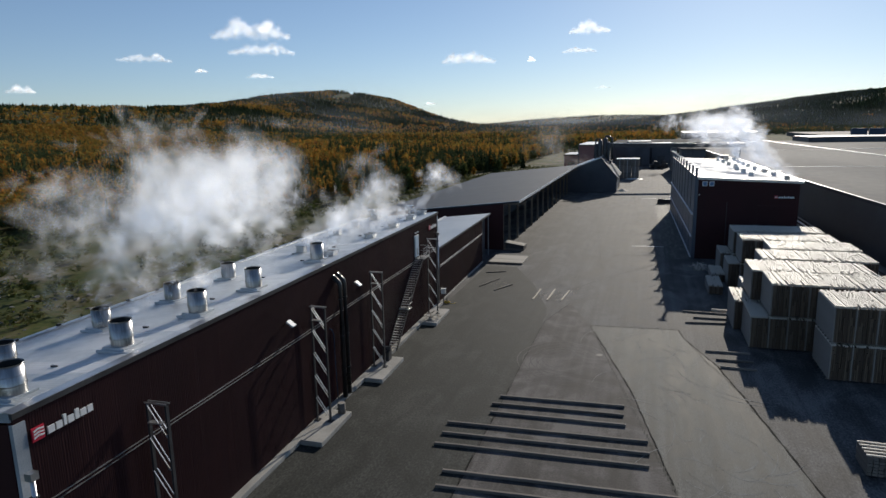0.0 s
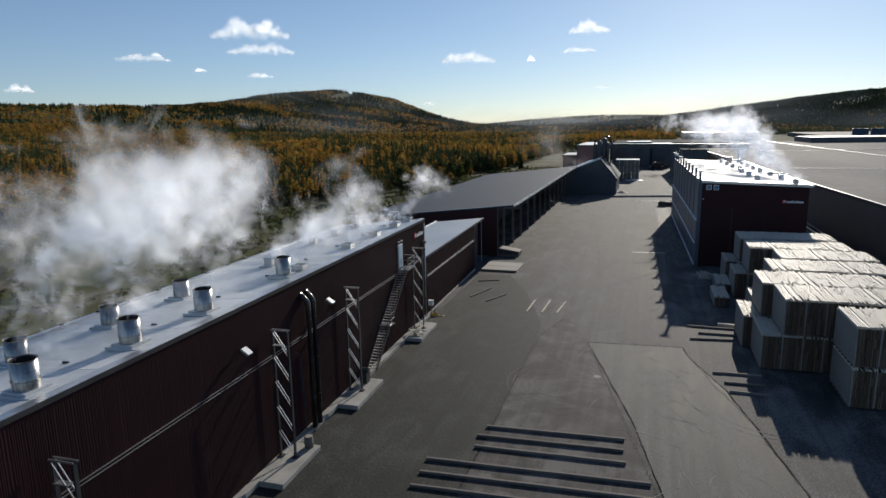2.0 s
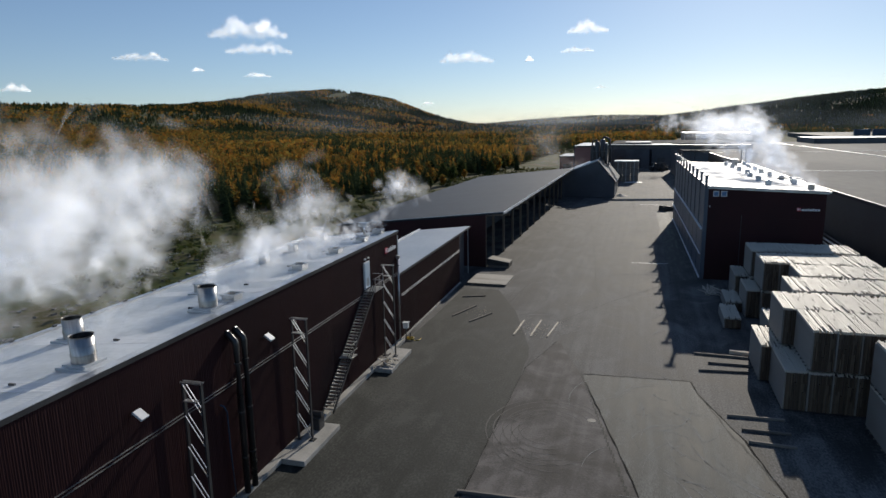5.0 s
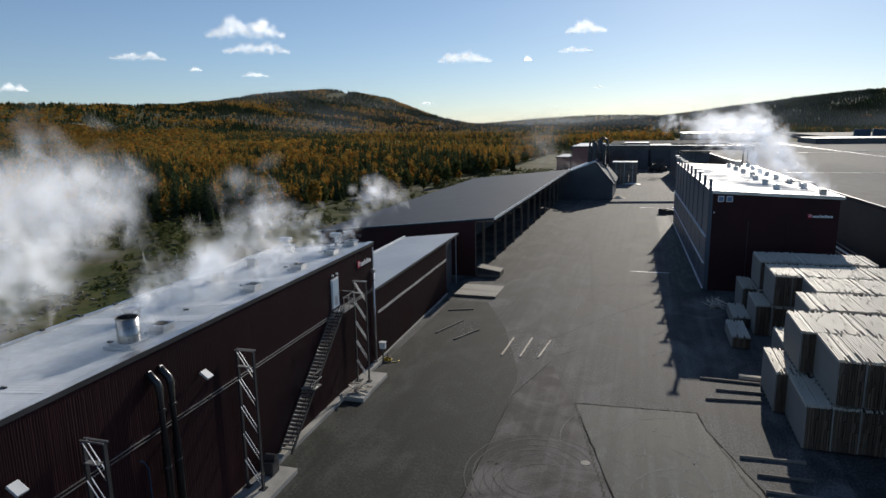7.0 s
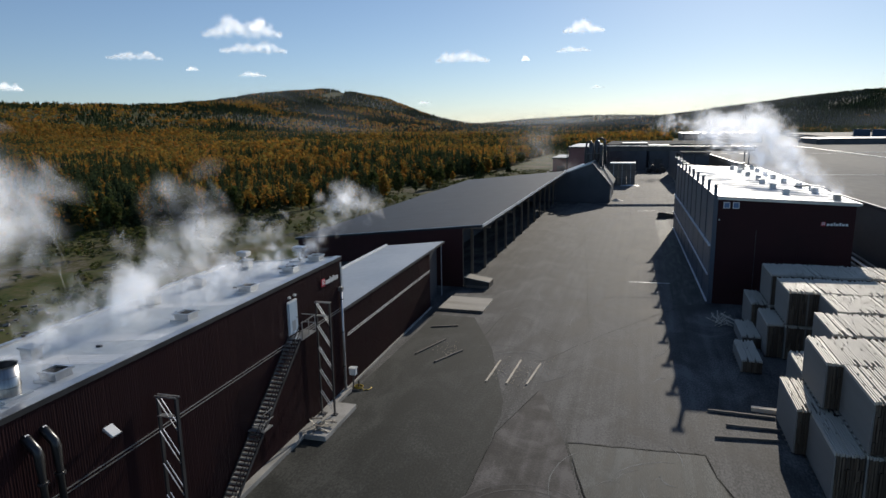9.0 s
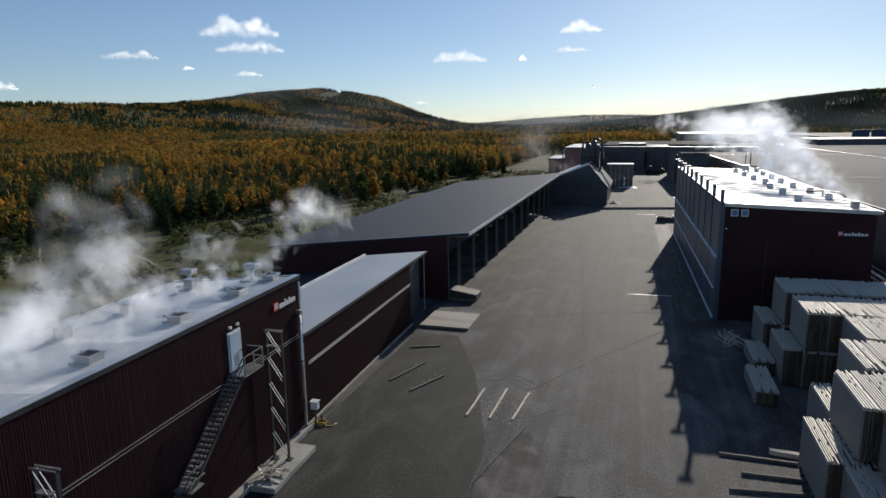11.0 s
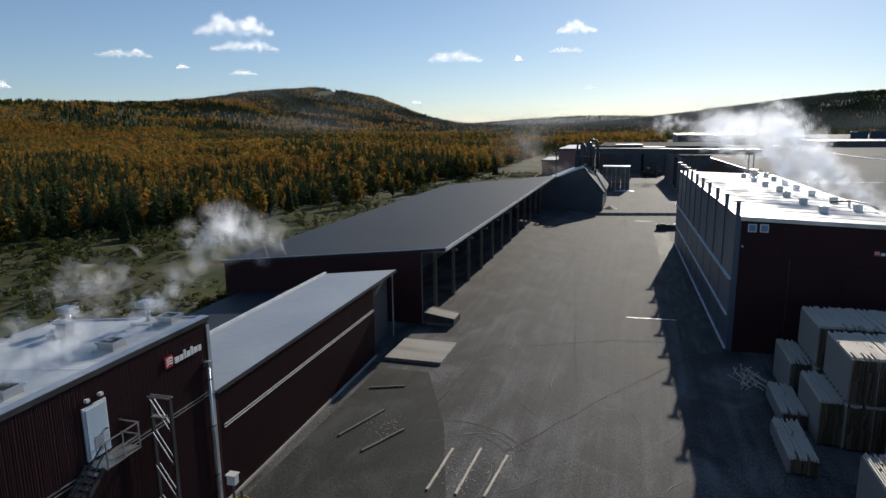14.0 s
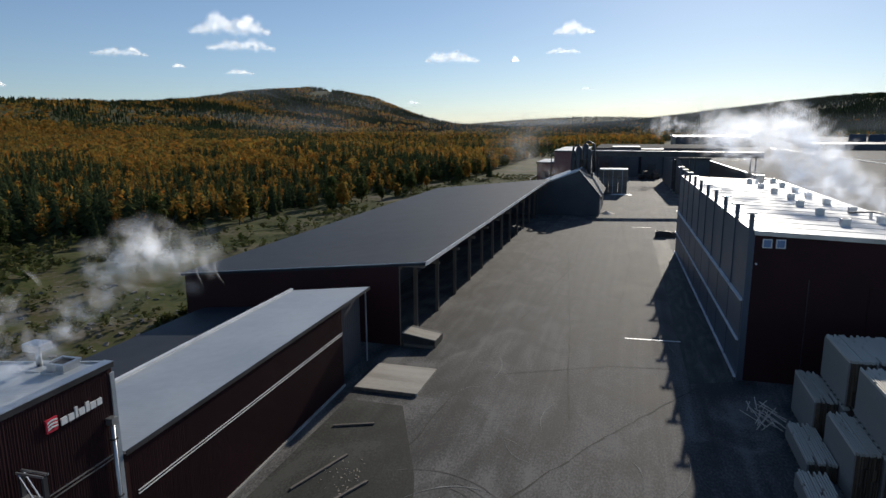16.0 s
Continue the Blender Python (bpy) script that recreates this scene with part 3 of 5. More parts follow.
run, rise = B[0] - A[0], B[1] - A[1]
for x in (-.42, .42):
    part("stringer", Geo().bar((x, A[0] - 48.4, A[1]), (x, B[0] - 48.4, B[1]), .06, .22), STEEL_DARK, stair)
for k in range(1, 38):
    f = k / 38
    part("tread", Geo().box(-.4, .4, A[0] - 48.4 + run * f - .12, A[0] - 48.4 + run * f + .12, A[1] + rise * f, A[1] + rise * f + .035), GALV, stair)
part("landing", Geo().box(-.45, .55, 8.9, 10.85, 7.12, 7.18), GALV, stair, "grated steel landing")
part("landing", Geo().box(-.45, .6, 3.7, 4.7, 3.28, 3.34), GALV, stair, "grated steel landing")
for yy, z0 in ((10.8, 7.18), (9.9, 7.18), (9.0, 7.18)):
    part("rail_post", Geo().box(.5, .55, yy - .025, yy + .025, z0, z0 + 1.1), GALV, stair)
for z in (7.7, 8.25):
    part("rail", Geo().box(.5, .55, 8.9, 10.85, z, z + .045), GALV, stair)
    part("rail", Geo().box(-.45, .55, 10.8, 10.85, z, z + .045), GALV, stair)
for z in (3.8, 4.35):
    part("rail", Geo().box(.55, .6, 3.6, 4.8, z, z + .045), GALV, stair)
for k in range(5):
    f = (k + .5) / 5
    yy, zz = A[0] - 48.4 + run * f, A[1] + rise * f
    part("rail_post", Geo().box(.43, .47, yy - .02, yy + .02, zz, zz + 1.0), STEEL_DARK, stair)
part("rail", Geo().bar((.45, .5, A[1] + 1.0), (.45, 8.9, B[1] + 1.0), .045), STEEL_DARK, stair)
part("rail", Geo().bar((.45, .5, A[1] + .55), (.45, 8.9, B[1] + .55), .035), STEEL_DARK, stair)

# small things along the kiln wall
b = thing("barrel", (-21.5, 35.9, .36), "small rusty barrel on the concrete pad", "barrel")
part("drum", Geo().tube([(0, 0, 0), (0, 0, .25), (0, 0, .27), (0, 0, .3), (0, 0, .75)], [.28, .28, .3, .28, .28], 16), TIMBER_DARK, b, smooth=True)
part("lid", Geo().tube([(0, 0, .752), (0, 0, .78)], .26, 16), TIMBER_SIDE, b)
rng = random.Random(4)
h = thing("timber_heap", (-21.7, 59.0, .36), "small heap of broken boards on the concrete pad", "heap")
for k in range(16):
    a, l = rng.uniform(0, 3.1), rng.uniform(.4, 1.1)
    part("board", Geo().box(-l / 2, l / 2, -.07, .07, -.02, .02, pose(rng.uniform(-.6, .6), rng.uniform(-.9, .7), .04 + .035 * k, rng.uniform(-12, 12), rng.uniform(-12, 12), math.degrees(a))), TIMBER if k % 3 else TIMBER_DARK, h)
w = thing("winch", (-22.1, 46.6, .36), "dark machine part beside the staircase foot", "machine")
part("housing", Geo().box(-.3, .3, -.4, .4, .0, .9), STEEL_DARK, w, bevel=.06)
part("drum", Geo().tube([(-.35, 0, 1.05), (.35, 0, 1.05)], .2, 12), STEEL_DARK, w)
m = thing("meter_cabinet", (-22.55, 66.2, 0), "small white cabinet on a post at the building corner", "cabinet")
part("post", Geo().box(-.05, .05, -.05, .05, 0, 1.2), STEEL_DARK, m)
part("cabinet", Geo().box(-.25, .25, -.2, .2, 1.2, 1.75), TRIM, m, bevel=.02)
part("roof", Geo().box(-.3, .3, -.26, .26, 1.752, 1.8), TRIM, m)
y = thing("hose", (-22.2, 66.4, 0), "coiled yellow hose on the ground at the corner", "hose")
pts = [(.3 * math.cos(a) * (1 + .02 * a), .3 * math.sin(a), .04 + .01 * a) for a in np.linspace(0, 18, 60)] + [(.5, -.3, .05), (.9, -.2, .04), (1.0, .3, .04)]
part("coil", Geo().tube(pts, .035, 6), YELLOW, y, smooth=True)
part("tap", Geo().box(-.05, .05, -.05, .05, 0, .7), STEEL_DARK, y)

# ------------------------------------------------------------ annex beyond the kiln
AX, AY0, AY1, AZ = -23.05, 65.95, 95.0, 6.72
annex = thing("annex_building", (AX, AY0, 0), "lower dark red annex with a pale corrugated metal roof", "building")
ainv = Matrix.Translation((-AX, -AY0, 0))


def ap(name, geo, mat, label="", **k):
    return under(part(name, geo, mat, None, label, **k), annex, ainv)


AB = -30.15
az = lambda x: AZ - .11 * (AX - x)
ap("wall", Geo().box(AX - .25, AX, AY0, 89.2, 0, AZ - .16), RED, "dark red profiled steel wall")
ap("wall", Geo().box(AX - 1.1, AX - .85, 89.202, AY1 - .1, 0, AZ - .3), DARK_CLAD, "dark recessed steel wall")
ap("wall", Geo().box(AX - .848, AX - .02, 89.0, 89.19, 0, AZ - .3), RED_X)
ap("wall", Geo().box(AB, AB + .25, AY0, AY1 - .1, 0, az(AB) - .2), RED)
ap("wall", Geo().prism([(AB + .26, 0), (AX - 1.11, 0), (AX - 1.11, az(AX - 1.1) - .2), (AB + .26, az(AB) - .2)], AY1 - .3, AY1 - .1), RED_X)
ap("roof", Geo().prism([(AB - .25, az(AB) - .16), (AX + .12, AZ - .15), (AX + .12, AZ), (AB - .25, az(AB) - .02)], AY0, AY1), ROOF_GREY,
   "pale grey corrugated metal roof")
ap("flashing", Geo().box(AX + .122, AX + .16, AY0, AY1, AZ - .22, AZ + .01), STEEL_DARK, "dark roof edge")
ap("flashing", Geo().box(AB - .35, AB - .1, AY0, AY1, az(AB) - .1, az(AB) + .16), TRIM, "pale back edge of the roof")
for dz in (0.0, .16):
    ap("wall_strip", Geo().box(AX, AX + .065, AY0 + .6, 89.1, 4.3 + dz, 4.33 + dz), TRIM, "pale steel strip along the wall")
ap("post", Geo().box(AX - .3, AX - .2, AY1 - .2, AY1 - .1, 0, AZ - .2), TRIM_BLUE)
# the same added ribs shade the annex wall
g = Geo()
y = AY0 + .3
while y < 89.1:
    g.box(AX + .001, AX + .013, y, y + .035, .18, AZ - .2)
    y += rw.uniform(.075, .15)
ap("shading_ribs", g, RED, "dark red wall ribs added to shade the cladding")["kind"] = "stuff"
ap("plinth", Geo().box(AX + .002, AX + .14, AY0, 89.2, 0, .16), CONCRETE, "pale concrete plinth")
y = AY0 + 1
while y < AY1:
    ap("roof_hook", Geo().box(AB - .42, AB - .36, y - .08, y + .08, az(AB), az(AB) + .2), STEEL_DARK)
    y += 2.1

for ob in set(bpy.data.objects) - BEFORE:
    if not ob.parent:
        ob.matrix_basis = TURN @ ob.matrix_basis

# ------------------------------------------------------------ long open shed with a dark roof
shed = thing("open_shed", (-22.7, 99.2, 0), "long open-sided shed with a dark smooth roof and timber posts", "shed")
sinv = Matrix.Translation((22.7, -99.2, 0))


def sp(name, geo, mat, label="", **k):
    return under(part(name, geo, mat, None, label, **k), shed, sinv)


SX0, SX1, SY0, SY1 = -46.6, -20.1, 99.2, 190.2
sz = lambda x: 8.2 + (x - SX1) * .1
sp("roof", Geo().prism([(SX0, sz(SX0) - .3), (SX1, sz(SX1) - .3), (SX1, sz(SX1)), (SX0, sz(SX0))], SY0, SY1), ROOF_DARK, "smooth dark grey roof")
sp("flashing", Geo().box(SX1 + .002, SX1 + .1, SY0, SY1, sz(SX1) - .34, sz(SX1) + .03), TRIM, "pale metal gutter edge")
sp("flashing", Geo().prism([(SX0, sz(SX0) - .05), (SX1, sz(SX1) - .05), (SX1, sz(SX1) + .03), (SX0, sz(SX0) + .03)], SY0 - .06, SY0 - .002), TRIM_BLUE)
sp("wall", Geo().prism([(SX0 + .4, 0), (-22.7, 0), (-22.7, sz(-22.7) - .31), (SX0 + .4, sz(SX0 + .4) - .31)], SY0 + .1, SY0 + .35), RED_X, "dark red steel end wall")
sp("wall", Geo().box(SX0 + .4, SX0 + .65, SY0 + .36, SY1, 0, sz(SX0) - .31), RED)
sp("wall", Geo().prism([(SX0 + .66, 0), (-22.7, 0), (-22.7, sz(-22.7) - .31), (SX0 + .66, sz(SX0 + .66) - .31)], SY1 - .3, SY1 - .1), DARK_CLAD)
sp("wall", Geo().box(-31.0, -30.8, SY0 + .36, SY1 - .31, 0, sz(-31) - .31), DARK_CLAD, "dark inner wall")
sp("edge_trim", Geo().box(-22.7, -22.62, SY0 + .08, SY0 + .2, 0, sz(-22.7) - .35), WOOD_POST)
y = SY0 + 4.7
while y < SY1:
    sp("post", Geo().box(-22.85, -22.5, y - .17, y + .17, 0, sz(-22.7) - .95), WOOD_POST, "square timber post")
    sp("rafter", Geo().box(-25.8, SX1 - .05, y - .1, y + .1, sz(-22.7) - .93, sz(-22.7) - .65), WOOD_POST)
    y += 7.35
sp("beam", Geo().box(-22.8, -22.55, SY0 + .4, SY1 - .4, sz(-22.7) - .63, sz(-22.7) - .32), WOOD_POST)
sp("beam", Geo().box(-22.5, SX1 - .1, SY0 + .12, SY0 + .3, sz(-22.7) - .33, sz(-22.7) - .05), WOOD_POST)
lean = thing("lean_to_roof", (-33, 93.9, 0), "black low lean-to behind the annex", "roof")
part("roof", Geo().prism([(-11, 2.0), (1.4, 3.2), (1.4, 3.35), (-11, 2.15)], -24, 5.0), ROOF_DARK, lean)
for yy in (-20, -10, 0):
    part("post", Geo().box(-10.6, -10.4, yy - .1, yy + .1, -.1, 2.03), WOOD_POST, lean)
part("wall", Geo().box(1.2, 1.4, -24, 4.9, -.1, 3.15), DARK_CLAD, lean)

# slab and crate by the shed
s = thing("concrete_slab", (-20.1, 91.4, 0), "pale concrete slab lying on the asphalt", "slab")
part("slab", Geo().box(-2.6, 2.6, -2.65, 2.65, 0, .25), SLAB, s, bevel=.03)
part("board", Geo().box(-2.6, 2.5, -2.7, -2.655, .0, .26), WOOD_POST, s)
m = thing("sloping_crate", (-20.8, 100.6, 0), "dark steel crate with a pale sloping lid", "crate")
part("body", Geo().prism([(-1.6, 0), (1.5, 0), (1.5, .75), (-1.6, 1.25)], -1.3, 1.3), STEEL_DARK, m)
part("lid", Geo().prism([(-1.7, 1.262), (1.6, .76), (1.6, .84), (-1.7, 1.34)], -1.4, .6), SLAB, m, "pale sloping lid")
part("runner", Geo().box(-1.5, 1.4, -1.45, -1.302, 0, .3), TIMBER_DARK, m)

# ------------------------------------------------------------ grey barn at the end of the shed
barn = thing("barn", (-13.7, 191.0, 0), "dark grey gabled barn with a steep roof", "building")
part("gable", Geo().prism([(-9.4, 0), (4.6, 0), (4.6, 4.5), (0, 9.9), (-9.4, 6.3)], 0, .3), DARK_CLAD, barn, "dark grey gable wall")
part("wall", Geo().box(4.3, 4.6, .302, 22, 0, 4.6), DARK_CLAD, barn)
part("wall", Geo().box(-9.4, -9.1, .302, 22, 0, 6.2), DARK_CLAD, barn)
part("roof", Geo().prism([(0, 9.95), (5.1, 4.0), (5.1, 4.25), (0, 10.25)], -.4, 22.2), ROOF_DARK, barn, "steep dark roof")
part("roof", Geo().prism([(-.002, 9.95), (-.002, 10.25), (-9.8, 6.5), (-9.8, 6.2)], -.4, 22.2), ROOF_GREY, barn, "pale roof")
part("verge", Geo().prism([(.1, 10.28), (5.15, 4.28), (5.15, 4.36), (.1, 10.36)], -.45, -.2), TRIM_BLUE, barn)
part("door", Geo().box(4.602, 4.68, 3, 6, 0, 3.2), TRIM_BLUE, barn)
heap = thing("sawdust_heap", (-7.6, 195.5, 0), "small heap of yellow sawdust by the barn", "heap")
g = Geo()
for k in range(9):
    r = 1.5 * (1 - k / 9)
    g.v += [(math.cos(a) * r * (1.2 + .2 * math.sin(3 * a)), math.sin(a) * r, .08 * k) for a in np.linspace(0, 2 * math.pi, 14, endpoint=False)]
for k in range(8):
    for j in range(14):
        g.f.append((k * 14 + j, k * 14 + (j + 1) % 14, (k + 1) * 14 + (j + 1) % 14, (k + 1) * 14 + j))
part("sawdust", g, WOOD_PALE, heap, smooth=True)
cyc = thing("cyclone", (-14.0, 203.5, 0), "cluster of dark dust cyclones and ducts above the barn", "machine")
for x, yy, r, z0, z1 in ((-.9, 0, .7, 10.2, 14.6), (.6, .6, .8, 10.2, 15.2), (1.7, -.4, .45, 9.2, 14.0), (-1.9, .8, .4, 8.8, 13.4)):
    part("drum", Geo().tube([(x, yy, z0 - 2.5), (x, yy, z0), (x, yy, z1), (x, yy, z1 + .4)], [.2, r, r, r * .5], 14), STEEL_DARK, cyc, smooth=True)
part("duct", Geo().tube([(.6, .6, 15.5), (.6, .6, 15.9), (1.4, .4, 16.1), (2.6, 0, 15.6), (2.8, 0, 13), (3.0, 0, 9)], .3, 10), STEEL_DARK, cyc, smooth=True)
part("duct", Geo().tube([(-.9, 0, 14.8), (-1.0, 0, 15.3), (-2.2, .5, 15.0), (-2.6, .6, 12.0), (-2.6, .6, 8.0)], .25, 10), STEEL_DARK, cyc, smooth=True)
for x, yy in ((-2.2, -1), (2.4, -1), (-2.2, 1.6), (2.4, 1.6)):
    part("leg", Geo().box(x - .1, x + .1, yy - .1, yy + .1, 0, 13.2), STEEL_DARK, cyc)
part("frame", Geo().box(-2.4, 2.6, -1.2, 1.8, 11.8, 12.0), STEEL_DARK, cyc)
pole = thing("lamp_post", (-21.4, 203, 0), "thin dark lamp post beside the shed", "post")
part("pole", Geo().tube([(0, 0, 0), (0, 0, 13.3)], .12, 8), STEEL_DARK, pole)
part("lamp", Geo().box(-.2, .9, -.15, .15, 13.1, 13.3), STEEL_DARK, pole)
# ------------------------------------------------------------ right kiln building
BW, BL = 13.9, 55.0
M = pose(6.5, 98.95, 0, 0, 0, 1.6)
kb = thing("kiln_building", M, "tall dark red drying kiln with a grey ribbed side wall", "building")
BZ = 12.25
bz = lambda x: BZ - .04 * x
part("wall", Geo().prism([(.35, 0), (BW, 0), (BW, bz(BW) - .3), (.35, bz(.35) - .3)], 0, .25), RED_X, kb, "dark red steel end wall")
part("wall", Geo().box(BW - .25, BW, .252, BL, 0, bz(BW) - .3), RED, kb)
part("wall", Geo().prism([(.35, 0), (BW - .26, 0), (BW - .26, bz(BW) - .3), (.35, bz(.35) - .3)], BL - .25, BL), RED_X, kb)
part("roof", Geo().prism([(.3, bz(.3) - .28), (BW + .2, bz(BW) - .28), (BW + .2, bz(BW)), (.3, bz(.3))], .02, BL), ROOF_WHITE, kb, "bright metal roof with raised seams")
y = 3.0
while y < BL:
    part("roof_seam", Geo().prism([(.4, bz(.4) + .002), (BW, bz(BW) + .002), (BW, bz(BW) + .045), (.4, bz(.4) + .045)], y - .1, y + .1), ROOF_WHITE, kb)
    y += 3.0
part("flashing", Geo().prism([(.3, bz(.3) - .3), (BW + .25, bz(BW) - .3), (BW + .25, bz(BW) + .06), (.3, bz(.3) + .06)], -.1, .0), GALV, kb, "pale metal roof edge")
part("flashing", Geo().box(BW + .202, BW + .5, -.1, BL, bz(BW) - .25, bz(BW) + .02), GALV, kb)
part("corner_trim", Geo().box(.12, .345, -.06, .2, 0, BZ - .3), GREY_CLAD, kb, "pale grey corner trim")
part("seam_trim", Geo().box(4.4, 4.46, -.02, -.002, .3, 8.6), STEEL_DARK, kb)
part("shutter", Geo().box(8.6, 12.8, -.05, -.002, 0, 8.2), RED_X, kb, "dark red sliding door")
part("wall_lamp", Geo().box(.5, .62, -.2, -.002, 9.6, 9.75), LAMP, kb)
for k in range(9):
    y0, y1 = k * 6.0 + .12, k * 6.0 + 5.88
    part("upper_panel", Geo().box(-.06, .295, y0, y1, 6.7, BZ + .12), GREY_CLAD, kb, "blue-grey upper wall panel")
    # ledges take white trim: the sky's reflection on them put in as colour
    part("ledge", Geo().box(-.34, -.062, y0, y1, 6.6, 6.69), TRIM, kb, "metal ledge whitened for the sky's glint")
    part("middle_panel", Geo().box(-.18, .2, y0, y1, 3.39, 6.59), GREY_CLAD, kb)
    part("ledge", Geo().box(-.38, -.182, y0, y1, 3.3, 3.38), TRIM, kb, "metal ledge whitened for the sky's glint")
    part("lower_panel", Geo().box(-.1, .2, y0, y1, .22, 3.29), GREY_CLAD, kb)
    part("ledge", Geo().box(-.30, -.1, y0, y1, .14, .21), TRIM, kb, "metal ledge whitened for the sky's glint")
    part("plinth", Geo().box(-.08, .2, y0, y1, 0, .13), CONCRETE, kb)
for k in range(10):
    y = k * 6.0
    part("rib", Geo().box(-.14, .16, y - .17, y + .17, 0, BZ + 1.33), GREY_CLAD, kb, "blue-grey steel rib rising above the roof")
    part("rib_cap", Geo().box(-.42, .42, y - .26, y + .26, BZ + 1.332, BZ + 1.46), GALV, kb, "pale square rib cap")
for x in (1.25, 2.2):
    w = under(part("window", Geo().box(x - .34, x + .34, -.07, -.002, 10.95, 11.65), TRIM, None, "small window in a pale frame"), kb, Matrix())
    q = part("pane", Geo().box(x - .26, x + .26, -.09, -.072, 11.03, 11.57), GLASS_BLUE, w)
sign(M @ pose(10.7, -.03, 9.25), 2.55, .42, "red emblem and white bars on the dark end wall")
rng = random.Random(8)
for k in range(7):
    for x, dy in ((8.7, 6.5), (11.9, 9.5)):
        y = dy + k * 6.6
        v = roof_vent(0, 0, 0, .62, .55)
        v.matrix_basis = M @ pose(x + rng.uniform(-.4, .4), y, bz(x))
c = thing("chimney_box", M @ pose(10.4, 49, bz(10.4)), "square sheet-metal chimney on the bright roof", "chimney")
part("body", Geo().box(-.5, .5, -.5, .5, 0, 1.05), STEEL, c, "dull sheet-metal shaft")
part("cap", Geo().box(-.58, .58, -.58, .58, 1.052, 1.12), STEEL, c)
c = copy_thing(c, M @ pose(12.6, 2.2, bz(12.6)))
c.scale = (.62, .62, .6)
t = thing("duct", M @ pose(12.6, 12, 0), "dark duct lying across the bright roof edge", "duct")
part("duct", Geo().tube([(-1.5, 2, bz(11) + .3), (0, 1, bz(12) + .6), (1.0, -1, bz(13) + .6), (1.2, -3, bz(13) + .35)], .10, 8), STEEL_DARK, t, smooth=True)
part("support", Geo().box(-.1, .1, .9, 1.1, bz(12.6), bz(12.6) + .55), GALV, t)

# ------------------------------------------------------------ large flat-roofed hall on the right
hall = thing("hall", pose(30.4, 118, 0, 0, 0, 3.4) @ pose(0, -58, 0), "huge dark hall with a flat grey roof", "building")
part("wall", Geo().box(0, .3, 0, 330, 0, 8.0), DARK_CLAD, hall, "long dark wall")
part("wall", Geo().box(.302, 115, 0, .3, 0, 8.0), DARK_CLAD, hall)
part("wall", Geo().box(.302, 115, 329.7, 330, 0, 8.0), DARK_CLAD, hall)
part("wall", Geo().box(115.002, 115.3, 0, 330, 0, 8.0), DARK_CLAD, hall)
part("roof", Geo().box(-.2, 115.5, -.2, 330.2, 8.002, 8.4), ROOF_HALL, hall, "flat grey felt roof")
part("parapet", Geo().box(-.3, .1, -.3, 330, 8.402, 8.55), STEEL_DARK, hall)
part("roof_seam", Geo().box(45.6, 46.1, 0, 330, 8.404, 8.6), GALV, hall, "pale metal ridge")
for y in (120, 215):
    part("roof_seam", Geo().box(.2, 45.5, y - .12, y + .12, 8.404, 8.44), TRIM_BLUE, hall, "pale metal seam")
part("roof_seam", Geo().box(46.2, 115, 220, 220.4, 8.404, 8.5), TRIM_BLUE, hall)
part("upper_wall", Geo().box(60, 115, 300, 330, 8.41, 11), DARK_CLAD, hall)
for k in range(4):
    p = thing("pipe_run", (27.3 + k * .55, 50, 0), "long dark steel pipe lying along the hall wall", "pipe", "pipes along the hall wall")
    part("pipe", Geo().tube([(0, 0, .55 + .3 * (k % 2)), (0, 105, .55 + .3 * (k % 2))], .16, 10), GALV if k == 1 else STEEL_DARK, p, smooth=True)
    for yy in range(3, 105, 9):
        part("bearer", Geo().box(-.2, .2, yy - .1, yy + .1, 0, .4 + .3 * (k % 2)), TIMBER_DARK, p)


# ------------------------------------------------------------ stacks of sawn timber
def pack_parts(variant, w, length, hh):
    """Meshes of one tall pack: columns of boards, board ends standing uneven, and the top layer."""
    rng = random.Random(100 + variant)
    body, top, face = Geo(), [], Geo()
    n = 11
    cw = w / n
    for k in range(n):
        x0, x1 = k * cw + .018, (k + 1) * cw - .018
        z = .12
        while z < hh - .26:
            dz = min(rng.choice((.7, 1.0, 1.4)), hh - .2 - z)
            y0, y1 = rng.uniform(-.10, .08), length + rng.uniform(-.06, .06)
            if k:
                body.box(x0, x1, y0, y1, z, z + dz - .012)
            z += dz
        y0, y1 = rng.choice((0, -.05, .55, -.12, .9, -.05, 1.5)) if k % 2 else rng.uniform(-.12, .05), length + rng.choice((0, 0, -.5, .1, -.25))
        zt = hh - (.0 if rng.random() < .82 else .06) + rng.uniform(-.012, .008)
        g = Geo()
        cut = rng.uniform(1.8, 4.2)
        g.box(x0 + .004, x1 - .016, y0, y0 + cut, hh - .19, zt)
        if y1 - y0 - cut > .4:
            g.box(x0 + .004, x1 - .016, y0 + cut + rng.choice((.02, .05, .3)), y1, hh - .19, zt - .006)
        top.append(g)
    face.box(.012, cw - .012, -.02, length + .02, .12, hh - .2)
    core = Geo().box(.06, w - .06, .12, length - .12, .1, hh - .21)
    stick = Geo()
    for k in range(7):
        yy = .35 + k * (length - .7) / 6
        stick.box(-.05, w + .03, yy - .04, yy + .04, .0, .10)
    return body, face, top, core, stick


PACK_MESH = {}


